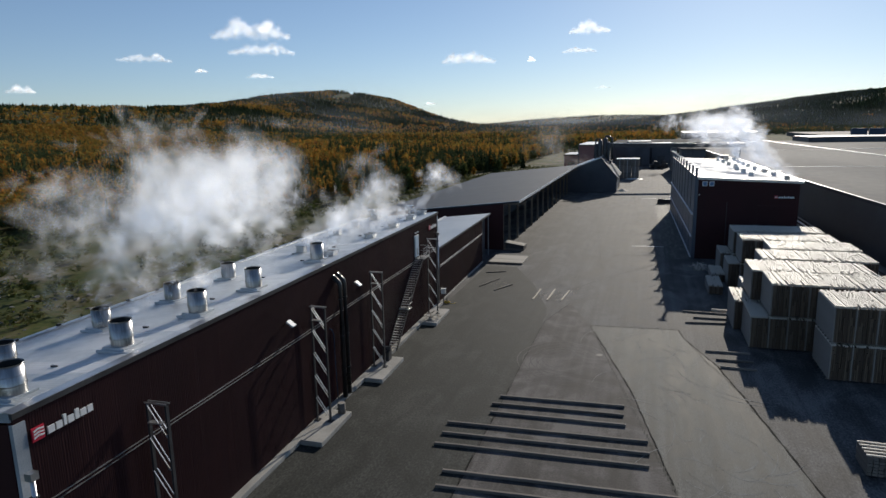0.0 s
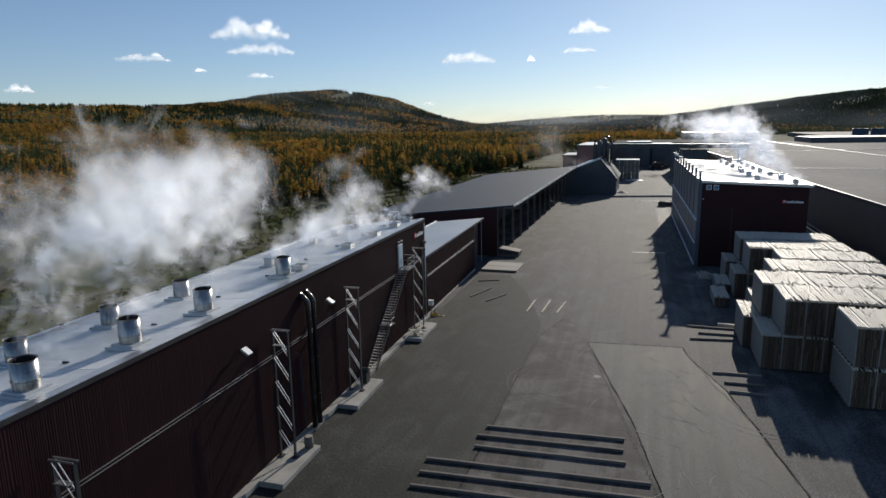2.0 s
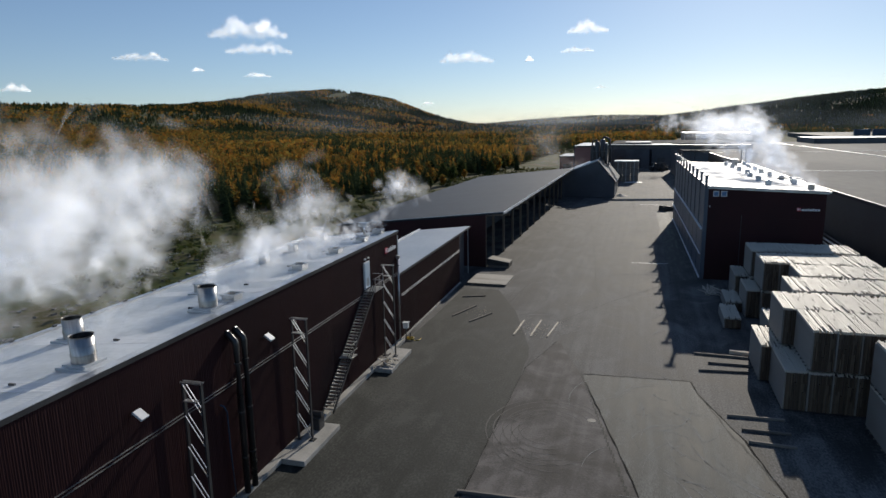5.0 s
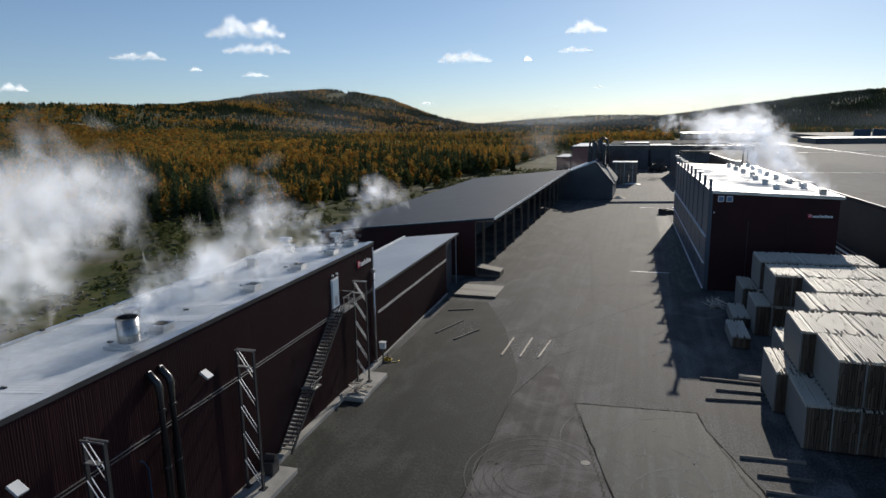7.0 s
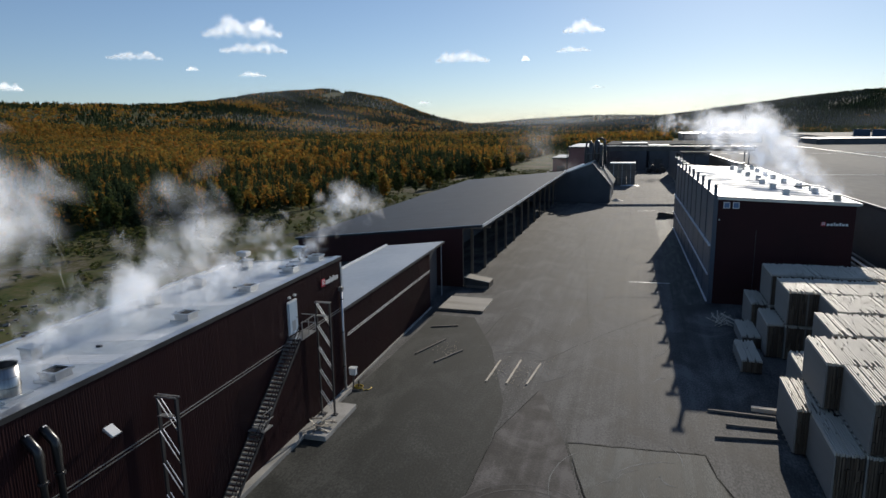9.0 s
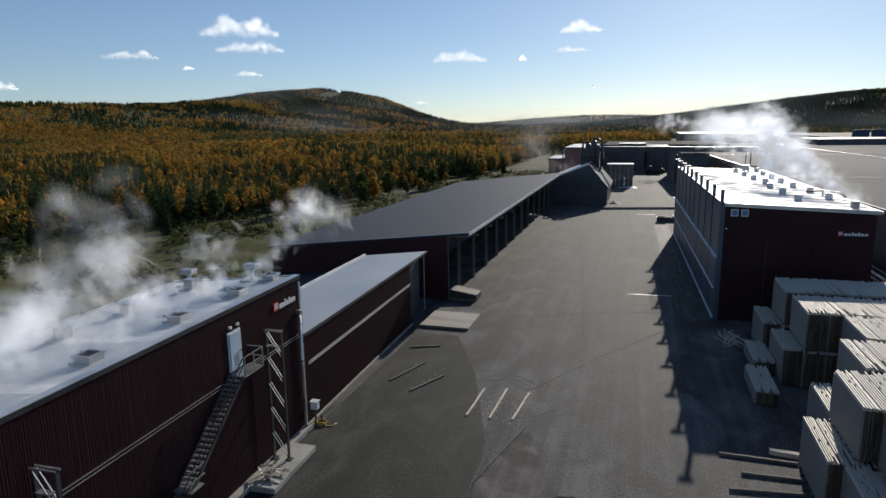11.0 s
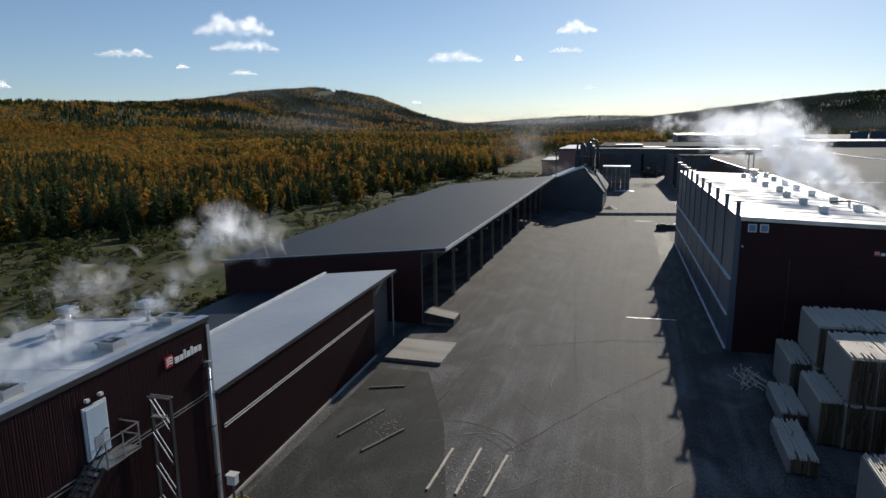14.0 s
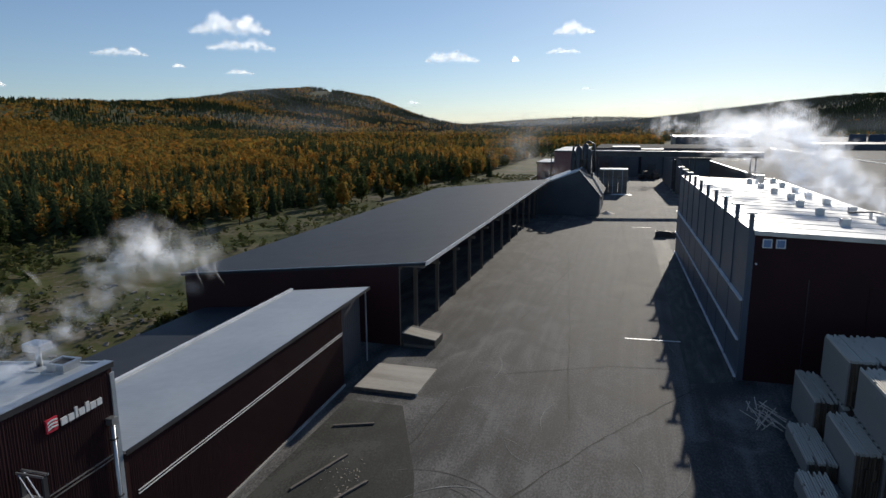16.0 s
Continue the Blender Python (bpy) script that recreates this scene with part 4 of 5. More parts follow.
def timber_pack(x, y, z, w, hh, label, variant):
    key = (round(w, 2), hh, variant % 4)
    length = 5.25
    if key not in PACK_MESH:
        body, face, top, core, stick = pack_parts(variant % 4, w, length, hh)
        # the core is dark so the board gaps carry painted shade
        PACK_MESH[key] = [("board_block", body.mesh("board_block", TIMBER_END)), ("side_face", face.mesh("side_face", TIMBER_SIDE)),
                          ("core", core.mesh("core", TIMBER_DARK)),
                          ("underlay", stick.mesh("underlay", TIMBER_DARK))]
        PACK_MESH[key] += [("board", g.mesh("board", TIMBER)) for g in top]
    t = thing("timber_pack", (x, y, z), label, "timber stack", "timber packs in the yard")
    for name, me in PACK_MESH[key]:
        o = new(name, me)
        o.parent = t
        if name in ("board_block", "underlay"):
            o["kind"] = "stuff"
    return t


def timber_row(x0, x1, y, tiers, w=1.52):
    n = max(1, round((x1 - x0) / w))
    w = (x1 - x0) / n
    for k in range(n):
        for tier in range(tiers):
            timber_pack(x0 + k * w, y + .05 * ((k * 7 + tier * 3) % 3 - 1), tier * 3.1, w - .03, 3.1,
                        "tall pack of pale sawn boards" + (" on another pack" if tier else " standing on the asphalt"), k + tier * 2 + int(y))


timber_row(14.0, 23.1, 52.4, 2)
timber_row(10.62, 22.8, 58.9, 2)
timber_row(9.1, 10.6, 58.9, 1)
timber_row(9.72, 20.4, 64.3, 2)
timber_row(8.35, 9.7, 64.2, 1)
timber_row(11.55, 22.2, 70.3, 2)
timber_row(10.0, 11.53, 70.1, 1)
timber_row(13.3, 22.4, 76.2, 2)
timber_row(11.0, 21.6, 81.7, 2)
timber_row(9.65, 10.98, 82.0, 1)
timber_row(10.75, 21.4, 88.0, 2)
timber_row(9.35, 10.73, 88.8, 1)
for x, y, z in ((7.15, 77.6, 0), (8.0, 84.0, 0)):
    t = timber_pack(x, y, z, 1.6, 1.2, "low pack of pale sawn boards standing on the asphalt", 2)

cr = thing("timber_crate", (12.5, 37.2, 0), "low slatted timber pack with cross battens on top", "timber stack")
rng = random.Random(12)
for k in range(8):
    for j in range(6):
        part("board", Geo().box(.02 + k * .3, .28 + k * .3, rng.uniform(-.05, .05), 2.1 + rng.uniform(-.05, .05), .12 + j * .19, .29 + j * .19), TIMBER_DARK, cr)
for k in range(5):
    part("batten", Geo().box(-.03, 2.45, .15 + k * .42, .25 + k * .42, 1.27, 1.34), TIMBER, cr, "pale cross batten")


# bearers and poles lying on the asphalt
def beam(a, b, w, h, mat, label, group):
    a, b = Vector(a), Vector(b)
    d = b - a
    o = thing("timber_beam" if h > .1 else "wooden_pole", pose(a.x, a.y, 0, 0, 0, math.degrees(math.atan2(d.y, d.x))), label, "beam", group)
    rng = random.Random(int(a.x * 100 + a.y * 10))
    g = Geo()
    n = 8
    L = d.length
    g.v = []
    for k in range(n + 1):
        u = L * k / n
        s, dz = rng.uniform(-.015, .015), rng.uniform(-.01, .01)
        g.v += [(u, -w / 2 + s, 0), (u, w / 2 + s, 0), (u, w / 2 + s, h + dz), (u, -w / 2 + s, h + dz)]
    for k in range(n):
        q = k * 4
        for j in range(4):
            g.f.append((q + j, q + (j + 1) % 4, q + 4 + (j + 1) % 4, q + 4 + j))
    g.f += [(0, 1, 2, 3), (n * 4 + 3, n * 4 + 2, n * 4 + 1, n * 4)]
    part("beam", g, mat, o, bevel=.01)


for ya, xa, yb, xb in ((42.4, -10.4, 43.0, -1.25), (40.95, -10.7, 41.5, -1.25), (39.5, -10.5, 39.95, -1.05), (37.15, -13.0, 37.95, .42),
                       (35.6, -12.9, 36.4, .53), (34.05, -12.95, 34.8, .5), (31.0, -11.4, 31.8, 2.2), (29.3, -11.3, 30.0, -1.2)):
    beam((xa, ya, 0), (xb, yb, 0), .17, .18, TIMBER_DARK, "long dark timber bearer lying on the asphalt", "bearers on the asphalt")
for a, b in (((-12.58, 75.2), (-12.75, 70.3)), ((-10.85, 75.7), (-11.06, 70.3)), ((-9.05, 75.3), (-9.45, 70.5))):
    beam((*a, 0), (*b, 0), .16, .09, WOOD_PALE, "pale peeled pole lying on the asphalt", "pale poles on the asphalt")
for a, b in (((-21.5, 82.6), (-18.9, 83.7)), ((-20.4, 74.8), (-18.9, 79.3)), ((-18.1, 73.3), (-16.5, 76.8))):
    beam((*a, 0), (*b, 0), .17, .12, TIMBER_DARK, "weathered pole lying on the asphalt", "dark poles on the asphalt")
for a, b in (((3.9, 69.3), (8.3, 69.2)), ((4.9, 67.2), (8.2, 67.3)), ((4.0, 65.2), (7.9, 65.7)), ((5.3, 56.8), (9.0, 57.0)), ((6.0, 54.8), (9.0, 54.9)),
             ((6.2, 53.1), (9.0, 53.0))):
    beam((*a, 0), (*b, 0), .16, .17, TIMBER_DARK, "dark timber bearer beside the timber packs", "bearers beside the packs")
beam((6.9, 70.3, 0), (9.8, 70.0, 0), .4, .3, WOOD_PALE, "thick pale timber bearer beside the packs", "bearers beside the packs")
tw = thing("scrap_heap", (7.1, 92, 0), "tangle of pale thin laths on the asphalt", "heap")
rng = random.Random(21)
for k in range(22):
    a = rng.uniform(60, 130)
    l = rng.uniform(1.5, 3.4)
    part("lath", Geo().box(-l / 2, l / 2, -.03, .03, 0, .03, pose(rng.uniform(-.7, .7), rng.uniform(-1.6, 1.6), .02 + .03 * k, 0, rng.uniform(-6, 6), a)), WOOD_PALE, tw)
rng = random.Random(33)
ch = Geo()
for k in range(260):
    x, y = rng.choice(((-11.9, 73), (-10.2, 73.2), (-9, 74.6), (-10.8, 72), (-18, 77)))
    x, y, s = x + rng.gauss(0, .7), y + rng.gauss(0, 1.1), rng.uniform(.015, .055)
    ch.box(-s, s, -s * .4, s * .4, 0, .02, pose(x, y, .012, 0, 0, rng.uniform(0, 180)))
tagged(part("bark_chips", ch, WOOD_PALE), "scattered pale bark and wood chips on asphalt", "chips", kind="stuff")
p = thing("puddle_cover", (-3.81, 53.5, 0.011), "round pale manhole cover in the yard", "manhole")
part("cover", Geo().tube([(0, 0, -.01), (0, 0, .012)], .3, 20), SLAB, p)
for x0, x1, y in ((-2.4, 2.7, 107.1), (-1.95, 2.05, 177.0)):
    l = Geo().prism([(x0, y - .17), (x1, y + .15), (x1, y + .4), (x0, y + .1)], 0.008, 0.016, "z")
    tagged(part("road_marking", l, TRIM), "worn white line painted across the yard", "marking", kind="structure")
g = Geo()
rc = random.Random(91)
LINES = [((-9.2, 75.8), (-3.5, 86), (3, 96)), ((-10.3, 22), (-10.2, 45), (-10.4, 66)), ((-14, 60), (-16, 75), (-15, 90)), ((-6, 88), (-8, 110), (-12, 150)),
         ((-12, 95), (-4, 99), (2, 100)), ((-16, 40), (-15.5, 52), (-17, 60)), ((-3, 120), (-2, 145), (-4, 180)), ((8.8, 39.2), (7.3, 47), (3.6, 60)),
         ((-5.3, 62), (-1, 62.3), (3.2, 62.7)), ((-13, 110), (-10, 140), (-11, 170))]
for line in LINES:
    for a, b in zip(line, line[1:]):
        n = 14
        pts = [(a[0] + (b[0] - a[0]) * k / n + rc.uniform(-.12, .12), a[1] + (b[1] - a[1]) * k / n + rc.uniform(-.1, .1)) for k in range(n + 1)]
        for (x0, y0), (x1, y1) in zip(pts, pts[1:]):
            d = Vector((x1 - x0, y1 - y0))
            q = Vector((-d.y, d.x)).normalized() * rc.uniform(.025, .08)
            g.add([(x0 - q.x, y0 - q.y, .0135), (x0 + q.x, y0 + q.y, .0135), (x1 + q.x, y1 + q.y, .0135), (x1 - q.x, y1 - q.y, .0135)], [(0, 1, 2, 3)])
tagged(part("cracks", g, ASPHALT_DARK), "dark cracks and tar seams in the asphalt", "cracks", kind="stuff")
g = Geo()
for k in range(60):
    a, b = (-5.35 + k * .1235, 61.9 - k * .5), 0
    g.box(a[0] - .05 + rng.uniform(-.03, .03), a[0] + .05 + rng.uniform(-.03, .06), a[1] - .28, a[1] + .28, 0.011, .016)
tagged(part("trim_joint", g, ASPHALT_DARK), "dark tar joint along the concrete lane", "joint", kind="structure")
g = Geo()
for cx, cy, r0, n, a0, a1, wd in ((-6.6, 51.5, 2.0, 5, 0, 330, .09), (-6.0, 50.0, 2.3, 4, 60, 300, .07), (2.0, 57.0, 1.5, 2, 180, 300, .08),
                                  (-13, 72, 5, 3, 20, 120, .10)):
    for k in range(n):
        r_ = r0 + k * .55 + rng.uniform(-.1, .1)
        b0, b1 = a0 + rng.uniform(0, 40), a1 - rng.uniform(0, 60)
        st = [math.radians(b0 + (b1 - b0) * j / 24) for j in range(25)]
        base = len(g.v)
        for a in st:
            for q in (r_, r_ + wd * rng.uniform(.5, 1.2)):
                g.v.append((cx + q * math.cos(a), cy + q * 1.15 * math.sin(a), .0145))
        g.f += [(base + 2 * j, base + 2 * j + 1, base + 2 * j + 3, base + 2 * j + 2) for j in range(24)]
tagged(part("tyre_marks", g, TYRE), "dark curved tyre marks on the yard", "tyre marks", kind="stuff")
# pale turning scuffs of the loader tyres on the concrete lane and the asphalt round it
g = Geo()
rs = random.Random(47)
for k in range(95):
    f = rs.random()
    cy = 24 + 38 * f
    if k % 5 == 0:
        cx, cy = rs.uniform(-14, 2), rs.uniform(62, 125)
    else:
        cx = rs.uniform(-.1, 1.1) * 5.5 + 4.4 - .235 * (cy - 24)
    r_, a0 = rs.choice((1.2, 2.0, 3.2, 5.5)) * rs.uniform(.8, 1.2), rs.uniform(0, 360)
    span, n, wd = rs.uniform(30, 95), 12, rs.uniform(.03, .10)
    base = len(g.v)
    for j in range(n + 1):
        a, e = math.radians(a0 + span * j / n), math.sin(math.pi * j / n)
        for q in (r_, r_ + wd * e * rs.uniform(.5, 1.2)):
            g.v.append((cx + q * math.cos(a) - r_ * math.cos(math.radians(a0)), cy + 1.5 * (q * math.sin(a) - r_ * math.sin(math.radians(a0))), .0165))
    g.f += [(base + 2 * j, base + 2 * j + 1, base + 2 * j + 3, base + 2 * j + 2) for j in range(n)]
tagged(part("scuffs", g, SCUFF), "pale curved scuff marks worn into the paving", "scuffs", kind="stuff")
for x, y, s in ((3.2, 166.6, 1), (5.0, 167.4, .8)):
    b = thing("scrap_bin", (x, y, 0), "dark open scrap bin near the grey wall", "bin")
    g = Geo()
    for q in ((-1, 1, -.7, -.62), (-1, 1, .62, .7), (-1, -.92, -.61, .61), (.92, 1, -.61, .61)):
        g.box(*[v * s for v in q], .05, 1.1 * s)
    part("sides", g, STEEL_DARK, b)
    part("floor", Geo().box(-.99 * s, .99 * s, -.69 * s, .69 * s, 0, .048), STEEL_DARK, b)
    part("scrap", Geo().box(-.9 * s, .9 * s, -.6 * s, .6 * s, .06, .8 * s), TIMBER_DARK, b)

# ------------------------------------------------------------ far end of the yard
cv = thing("conveyor_bridge", (-11, 217, 0), "long dark enclosed conveyor bridge crossing the yard", "conveyor")
a, b = Vector((-4.0, -2, 12.9)), Vector((40, 6, 12.3))
part("casing", Geo().bar(a, b, 1.5, 1.3), STEEL_DARK, cv, "dark conveyor casing")
part("roof", Geo().bar(a + Vector((0, 0, .72)), b + Vector((0, 0, .72)), 1.8, .1), TRIM_BLUE, cv, "grey metal cover")
for f in (.08, .62, .95):
    q = a.lerp(b, f)
    for s in (-.6, .6):
        part("leg", Geo().box(q.x + s - .15, q.x + s + .15, q.y - .15, q.y + .15, 0, 12.0), STEEL_DARK, cv)
lp = thing("stacked_timber_far", (-11.5, 240, 0), "tall block of stacked dark timber packs under pale covers", "timber stack")
for i in range(3):
    for j in range(3):
        part("pack", Geo().box(i * 2.7, i * 2.7 + 2.5, 0, 5.5, .1 + j * 2.3, 2.25 + j * 2.3), TIMBER_DARK, lp)
    part("cover", Geo().box(i * 2.7 - .1, i * 2.7 + 2.6, -.2, 5.7, 6.92, 7.15), TRIM, lp, "pale cover boards")
    part("bearer", Geo().box(i * 2.7, i * 2.7 + 2.5, .3, .6, 0, .098), TIMBER_DARK, lp)
    part("strap", Geo().box(i * 2.7 + 1.1, i * 2.7 + 1.2, -.05, -.01, .1, 6.9), TRIM, lp)
tp = thing("tarpaulin", (-8, 236, 0), "crumpled pale tarpaulin on the ground", "tarpaulin")
g = Geo()
nn = 14
for i in range(nn):
    for j in range(5):
        g.v.append((i * .45, j * .5, .05 + .4 * abs(math.sin(i * 1.7 + j)) * math.sin(math.pi * j / 4) * math.sin(math.pi * i / (nn - 1))))
for i in range(nn - 1):
    for j in range(4):
        q = i * 5 + j
        g.f.append((q, q + 5, q + 6, q + 1))
part("cloth", g, TRIM, tp)


def plain_building(name, x0, x1, y0, y1, z, wall, roof, label, rot=0.0, openings=0):
    o = thing(name, pose(x0, y0, 0, 0, 0, rot), label, "building")
    W, D = x1 - x0, y1 - y0
    part("wall", Geo().box(0, W, 0, .3, 0, z), wall, o)
    part("wall", Geo().box(0, .3, .302, D - .302, 0, z), wall, o)
    part("wall", Geo().box(W - .3, W, .302, D - .302, 0, z), wall, o)
    part("wall", Geo().box(0, W, D - .3, D, 0, z), wall, o)
    part("roof", Geo().box(-.3, W + .3, -.3, D + .3, z + .002, z + .35), roof, o)
    part("eave", Geo().box(-.35, W + .35, -.4, -.302, z - .1, z + .4), STEEL_DARK, o)
    for k in range(openings):
        u = W * (k + .5) / openings
        part("door", Geo().box(u - 1.6, u + 1.6, -.05, -.002, 0, min(4.5, z * .6)), STEEL_DARK, o)
    return o


plain_building("sorting_hall", 10.8, 18.6, 240.5, 286, 10.2, DARK_CLAD, FELT_FAR, "dark tall building beside the conveyor", 3.2, 2)
for k in range(4):
    o = thing("wall_pier", (9.9 + .0 * k, 246 + k * 9, 0), "dark steel pier against the sorting hall", "pier", "piers of the sorting hall")
    part("column", Geo().box(-.4, .2, -.3, .3, 0, 9.8), STEEL_DARK, o)
    part("foot", Geo().box(-.6, .3, -.5, .5, 0, .3), CONCRETE, o)
plain_building("red_shed", -27.5, -17.8, 262, 300, 11.2, REDDISH, ROOF_GREY, "faded red shed with a pale roof", 0, 1)
plain_building("red_annex", -34, -27.8, 268, 290, 7.0, REDDISH, ROOF_GREY, "small faded red annex", 0, 1)
plain_building("saw_hall", -17, 34, 322, 372, 10.0, DARK_CLAD, FELT_FAR, "long dark saw hall closing the yard", 0, 6)
plain_building("roof_block", -10, 0, 306, 318, 11.0, DARK_CLAD, ROOF_GREY, "dark block with a pale roof", 0, 1)
plain_building("roof_block", 1, 9, 310, 318, 10.0, DARK_CLAD, ROOF_GREY, "dark block with a pale roof", 0, 1)
plain_building("far_hall", 20, 62, 420, 470, 12.6, DARK_CLAD, ROOF_GREY, "far hall with a bright roof", 0, 4)
for x, y, r in ((2.5, 292, 20), (6.0, 297, 100)):
    lo = thing("wheel_loader", pose(x, y, 0, 0, 0, r), "dark wheel loader parked at the far end", "vehicle")
    part("body", Geo().prism([(-2.4, .7), (2.2, .7), (2.2, 1.6), (.6, 1.9), (-2.4, 1.9)], -.9, .9), STEEL_DARK, lo)
    part("cab", Geo().prism([(-.9, 1.91), (.6, 1.91), (.4, 3.2), (-.8, 3.2)], -.75, .75), STEEL_DARK, lo)
    part("bucket", Geo().prism([(2.7, .2), (3.7, .2), (3.4, 1.2), (2.7, 1.2)], -1.3, 1.3), STEEL_DARK, lo)
    part("arm", Geo().bar((2.0, 0, 1.5), (2.9, 0, .8), .3), STEEL_DARK, lo)
    for wx in (-1.5, 1.5):
        for wy in (-1.05, 1.05):
            part("wheel", Geo().tube([(wx, wy - .25, .7), (wx, wy + .25, .7)], .7, 16), RUBBER, lo)

# raised parking area with cars and containers
deck = part("pavement_deck", Geo().prism([(-0, 0), (330, 0), (330, 190), (0, 190)], -.2, 4.6, "z"), ASPHALT)
deck.location = (150, 640, 0)
tagged(deck, "raised asphalt parking area in the distance", "parking", kind="structure")


def car_mesh():
    body = Geo().prism([(-2.2, .3), (2.2, .3), (2.25, .75), (1.3, .9), (-2.0, .95), (-2.25, .8)], -.85, .85)
    cabin = Geo().prism([(-1.8, .94), (1.2, .9), (.5, 1.45), (-1.3, 1.45)], -.75, .75)
    return body, cabin


body, cabin = car_mesh()
car = thing("car", pose(170, 655, 4.6, 0, 0, 80), "parked car on the distant asphalt", "car", "parked cars")
part("body", body, CAR_PAINT, car)
part("cabin", cabin, GLASS_BLUE, car)
for wx in (-1.4, 1.4):
    for wy in (-.8, .8):
        part("wheel", Geo().tube([(wx, wy - .1, .32), (wx, wy + .1, .32)], .32, 12), RUBBER, car)
rng = random.Random(5)
for j in range(6):
    for k in range(24):
        if rng.random() < .75 and (j or k):
            copy_thing(car, pose(185 + k * 5.2 + j * 9 + rng.uniform(-.5, .5), 655 + j * 24 + rng.uniform(-1, 1), 4.6, 0, 0, 80 + rng.uniform(-6, 6)))
for k in range(4):
    t = thing("container", pose(168 + k * 14, 648, 4.6), "dark blue freight container", "container", "containers in the distance")
    part("box", Geo().box(0, 12.2, 0, 2.4, .15, 2.9 + 3 * (k < 2)), CONTAINER, t, bevel=.03)
    part("door_end", Geo().box(12.202, 12.26, .1, 2.3, .3, 2.7), CONTAINER, t)
    part("skid", Geo().box(.5, 11.7, .2, 2.2, 0, .148), STEEL_DARK, t)
for k, (x, y) in enumerate(((120, 980), (150, 1010), (190, 990), (260, 1100), (320, 1080), (380, 1150), (90, 1050))):
    plain_building("house", x, x + 12, y, y + 9, 6, TRIM if k % 2 else REDDISH, ROOF_GREY, "small far house among the trees", 10 * k)
hut = thing("lookout_hut", (-985, 1990, float(terrain(-985, 1990))), "small dark hut on the wooded hilltop", "hut")
part("wall", Geo().box(-9, 9, -5, 5, -1, 15), DARK_CLAD, hut)
part("roof", Geo().prism([(-10, 15.01), (10, 15.01), (0, 19)], -6, 6), ROOF_DARK, hut)
part("mast", Geo().box(-14.4, -13.6, -.4, .4, -1, 26), STEEL_DARK, hut)
# ------------------------------------------------------------ trees
def tree_variant(kind, seed, detail):
    """Unit-height tree crown as triangles: many small leaf faces or drooping tiers."""
    r = np.random.RandomState(seed)
    tri = []
    if kind == "spruce":
        n = {0: 5, 1: 12, 2: 60}[detail]
        if detail == 0:
            for k in range(n):
                a, b = 2 * np.pi * k / n, 2 * np.pi * (k + 1) / n
                tri.append([(0, 0, 1), (.15 * np.cos(a), .15 * np.sin(a), .05), (.15 * np.cos(b), .15 * np.sin(b), .02)])
        else:
            for k in range(n):
                t = (k + .5) / n
                z, rad = .06 + .9 * t, .17 * (1 - t) ** .8 + .012
                a = k * 2.4 + r.uniform(-.3, .3)
                w = .55 if detail == 2 else .9
                tri.append([(0, 0, z + .10 * (1.15 - t)), (rad * np.cos(a - w) * 1.1, rad * np.sin(a - w) * 1.1, z - .05 * r.rand()),
                            (rad * np.cos(a + w) * 1.1, rad * np.sin(a + w) * 1.1, z - .05 * r.rand())])
            tri.append([(0, 0, 1.03), (.02, 0, .88), (-.02, .01, .88)])
    else:
        n = {0: 9, 1: 20, 2: 110}[detail]
        s = {0: .30, 1: .22, 2: .105}[detail]
        for k in range(n):
            d = r.normal(size=3)
            d /= np.linalg.norm(d)
            q = r.uniform(.55, 1.0)
            c = np.array([d[0] * .21 * q, d[1] * .21 * q, .56 + d[2] * .40 * q])
            c[:2] *= 1.25 - .75 * max(0, c[2] - .45) - .6 * max(0, .4 - c[2])
            u = r.normal(size=(3, 3)) * s * .55
            tri.append([c + u[0], c + u[1], c + u[2]])
    return np.array(tri, float)


def plant(name, kind, pts, heights, widths, detail, mat, label, seed):
    """One object for many far trees."""
    r = np.random.RandomState(seed)
    vs = [tree_variant(kind, seed + k, detail) for k in range(5)]
    out = []
    pick = r.randint(0, 5, len(pts))
    for k in range(5):
        m = pick == k
        p, h, w = pts[m], heights[m], widths[m]
        a = r.uniform(0, 6.28, len(p))
        v = vs[k]
        c, s = np.cos(a)[:, None, None], np.sin(a)[:, None, None]
        x = (v[None, :, :, 0] * c - v[None, :, :, 1] * s) * (h * w)[:, None, None] + p[:, 0][:, None, None]
        y = (v[None, :, :, 0] * s + v[None, :, :, 1] * c) * (h * w)[:, None, None] + p[:, 1][:, None, None]
        z = v[None, :, :, 2] * h[:, None, None] + p[:, 2][:, None, None]
        out.append(np.stack([x, y, z], -1).reshape(-1, 3))
    V = np.concatenate(out)
    if not len(V):
        return
    ob = bulk(name, V, np.arange(len(V)).reshape(-1, 3), mat)
    tagged(ob, label, "forest", kind="stuff")


def wood_noise(x, y, s):
    return (np.sin(x / s + 1.7 * np.sin(y / (s * 1.3) + .4)) + np.sin(y / (s * .8) + 1.4 * np.sin(x / (s * 1.1) + 2.0)) +
            .6 * np.sin((x + y) / (s * .37) + np.sin(x / (s * .5)))) / 2.6


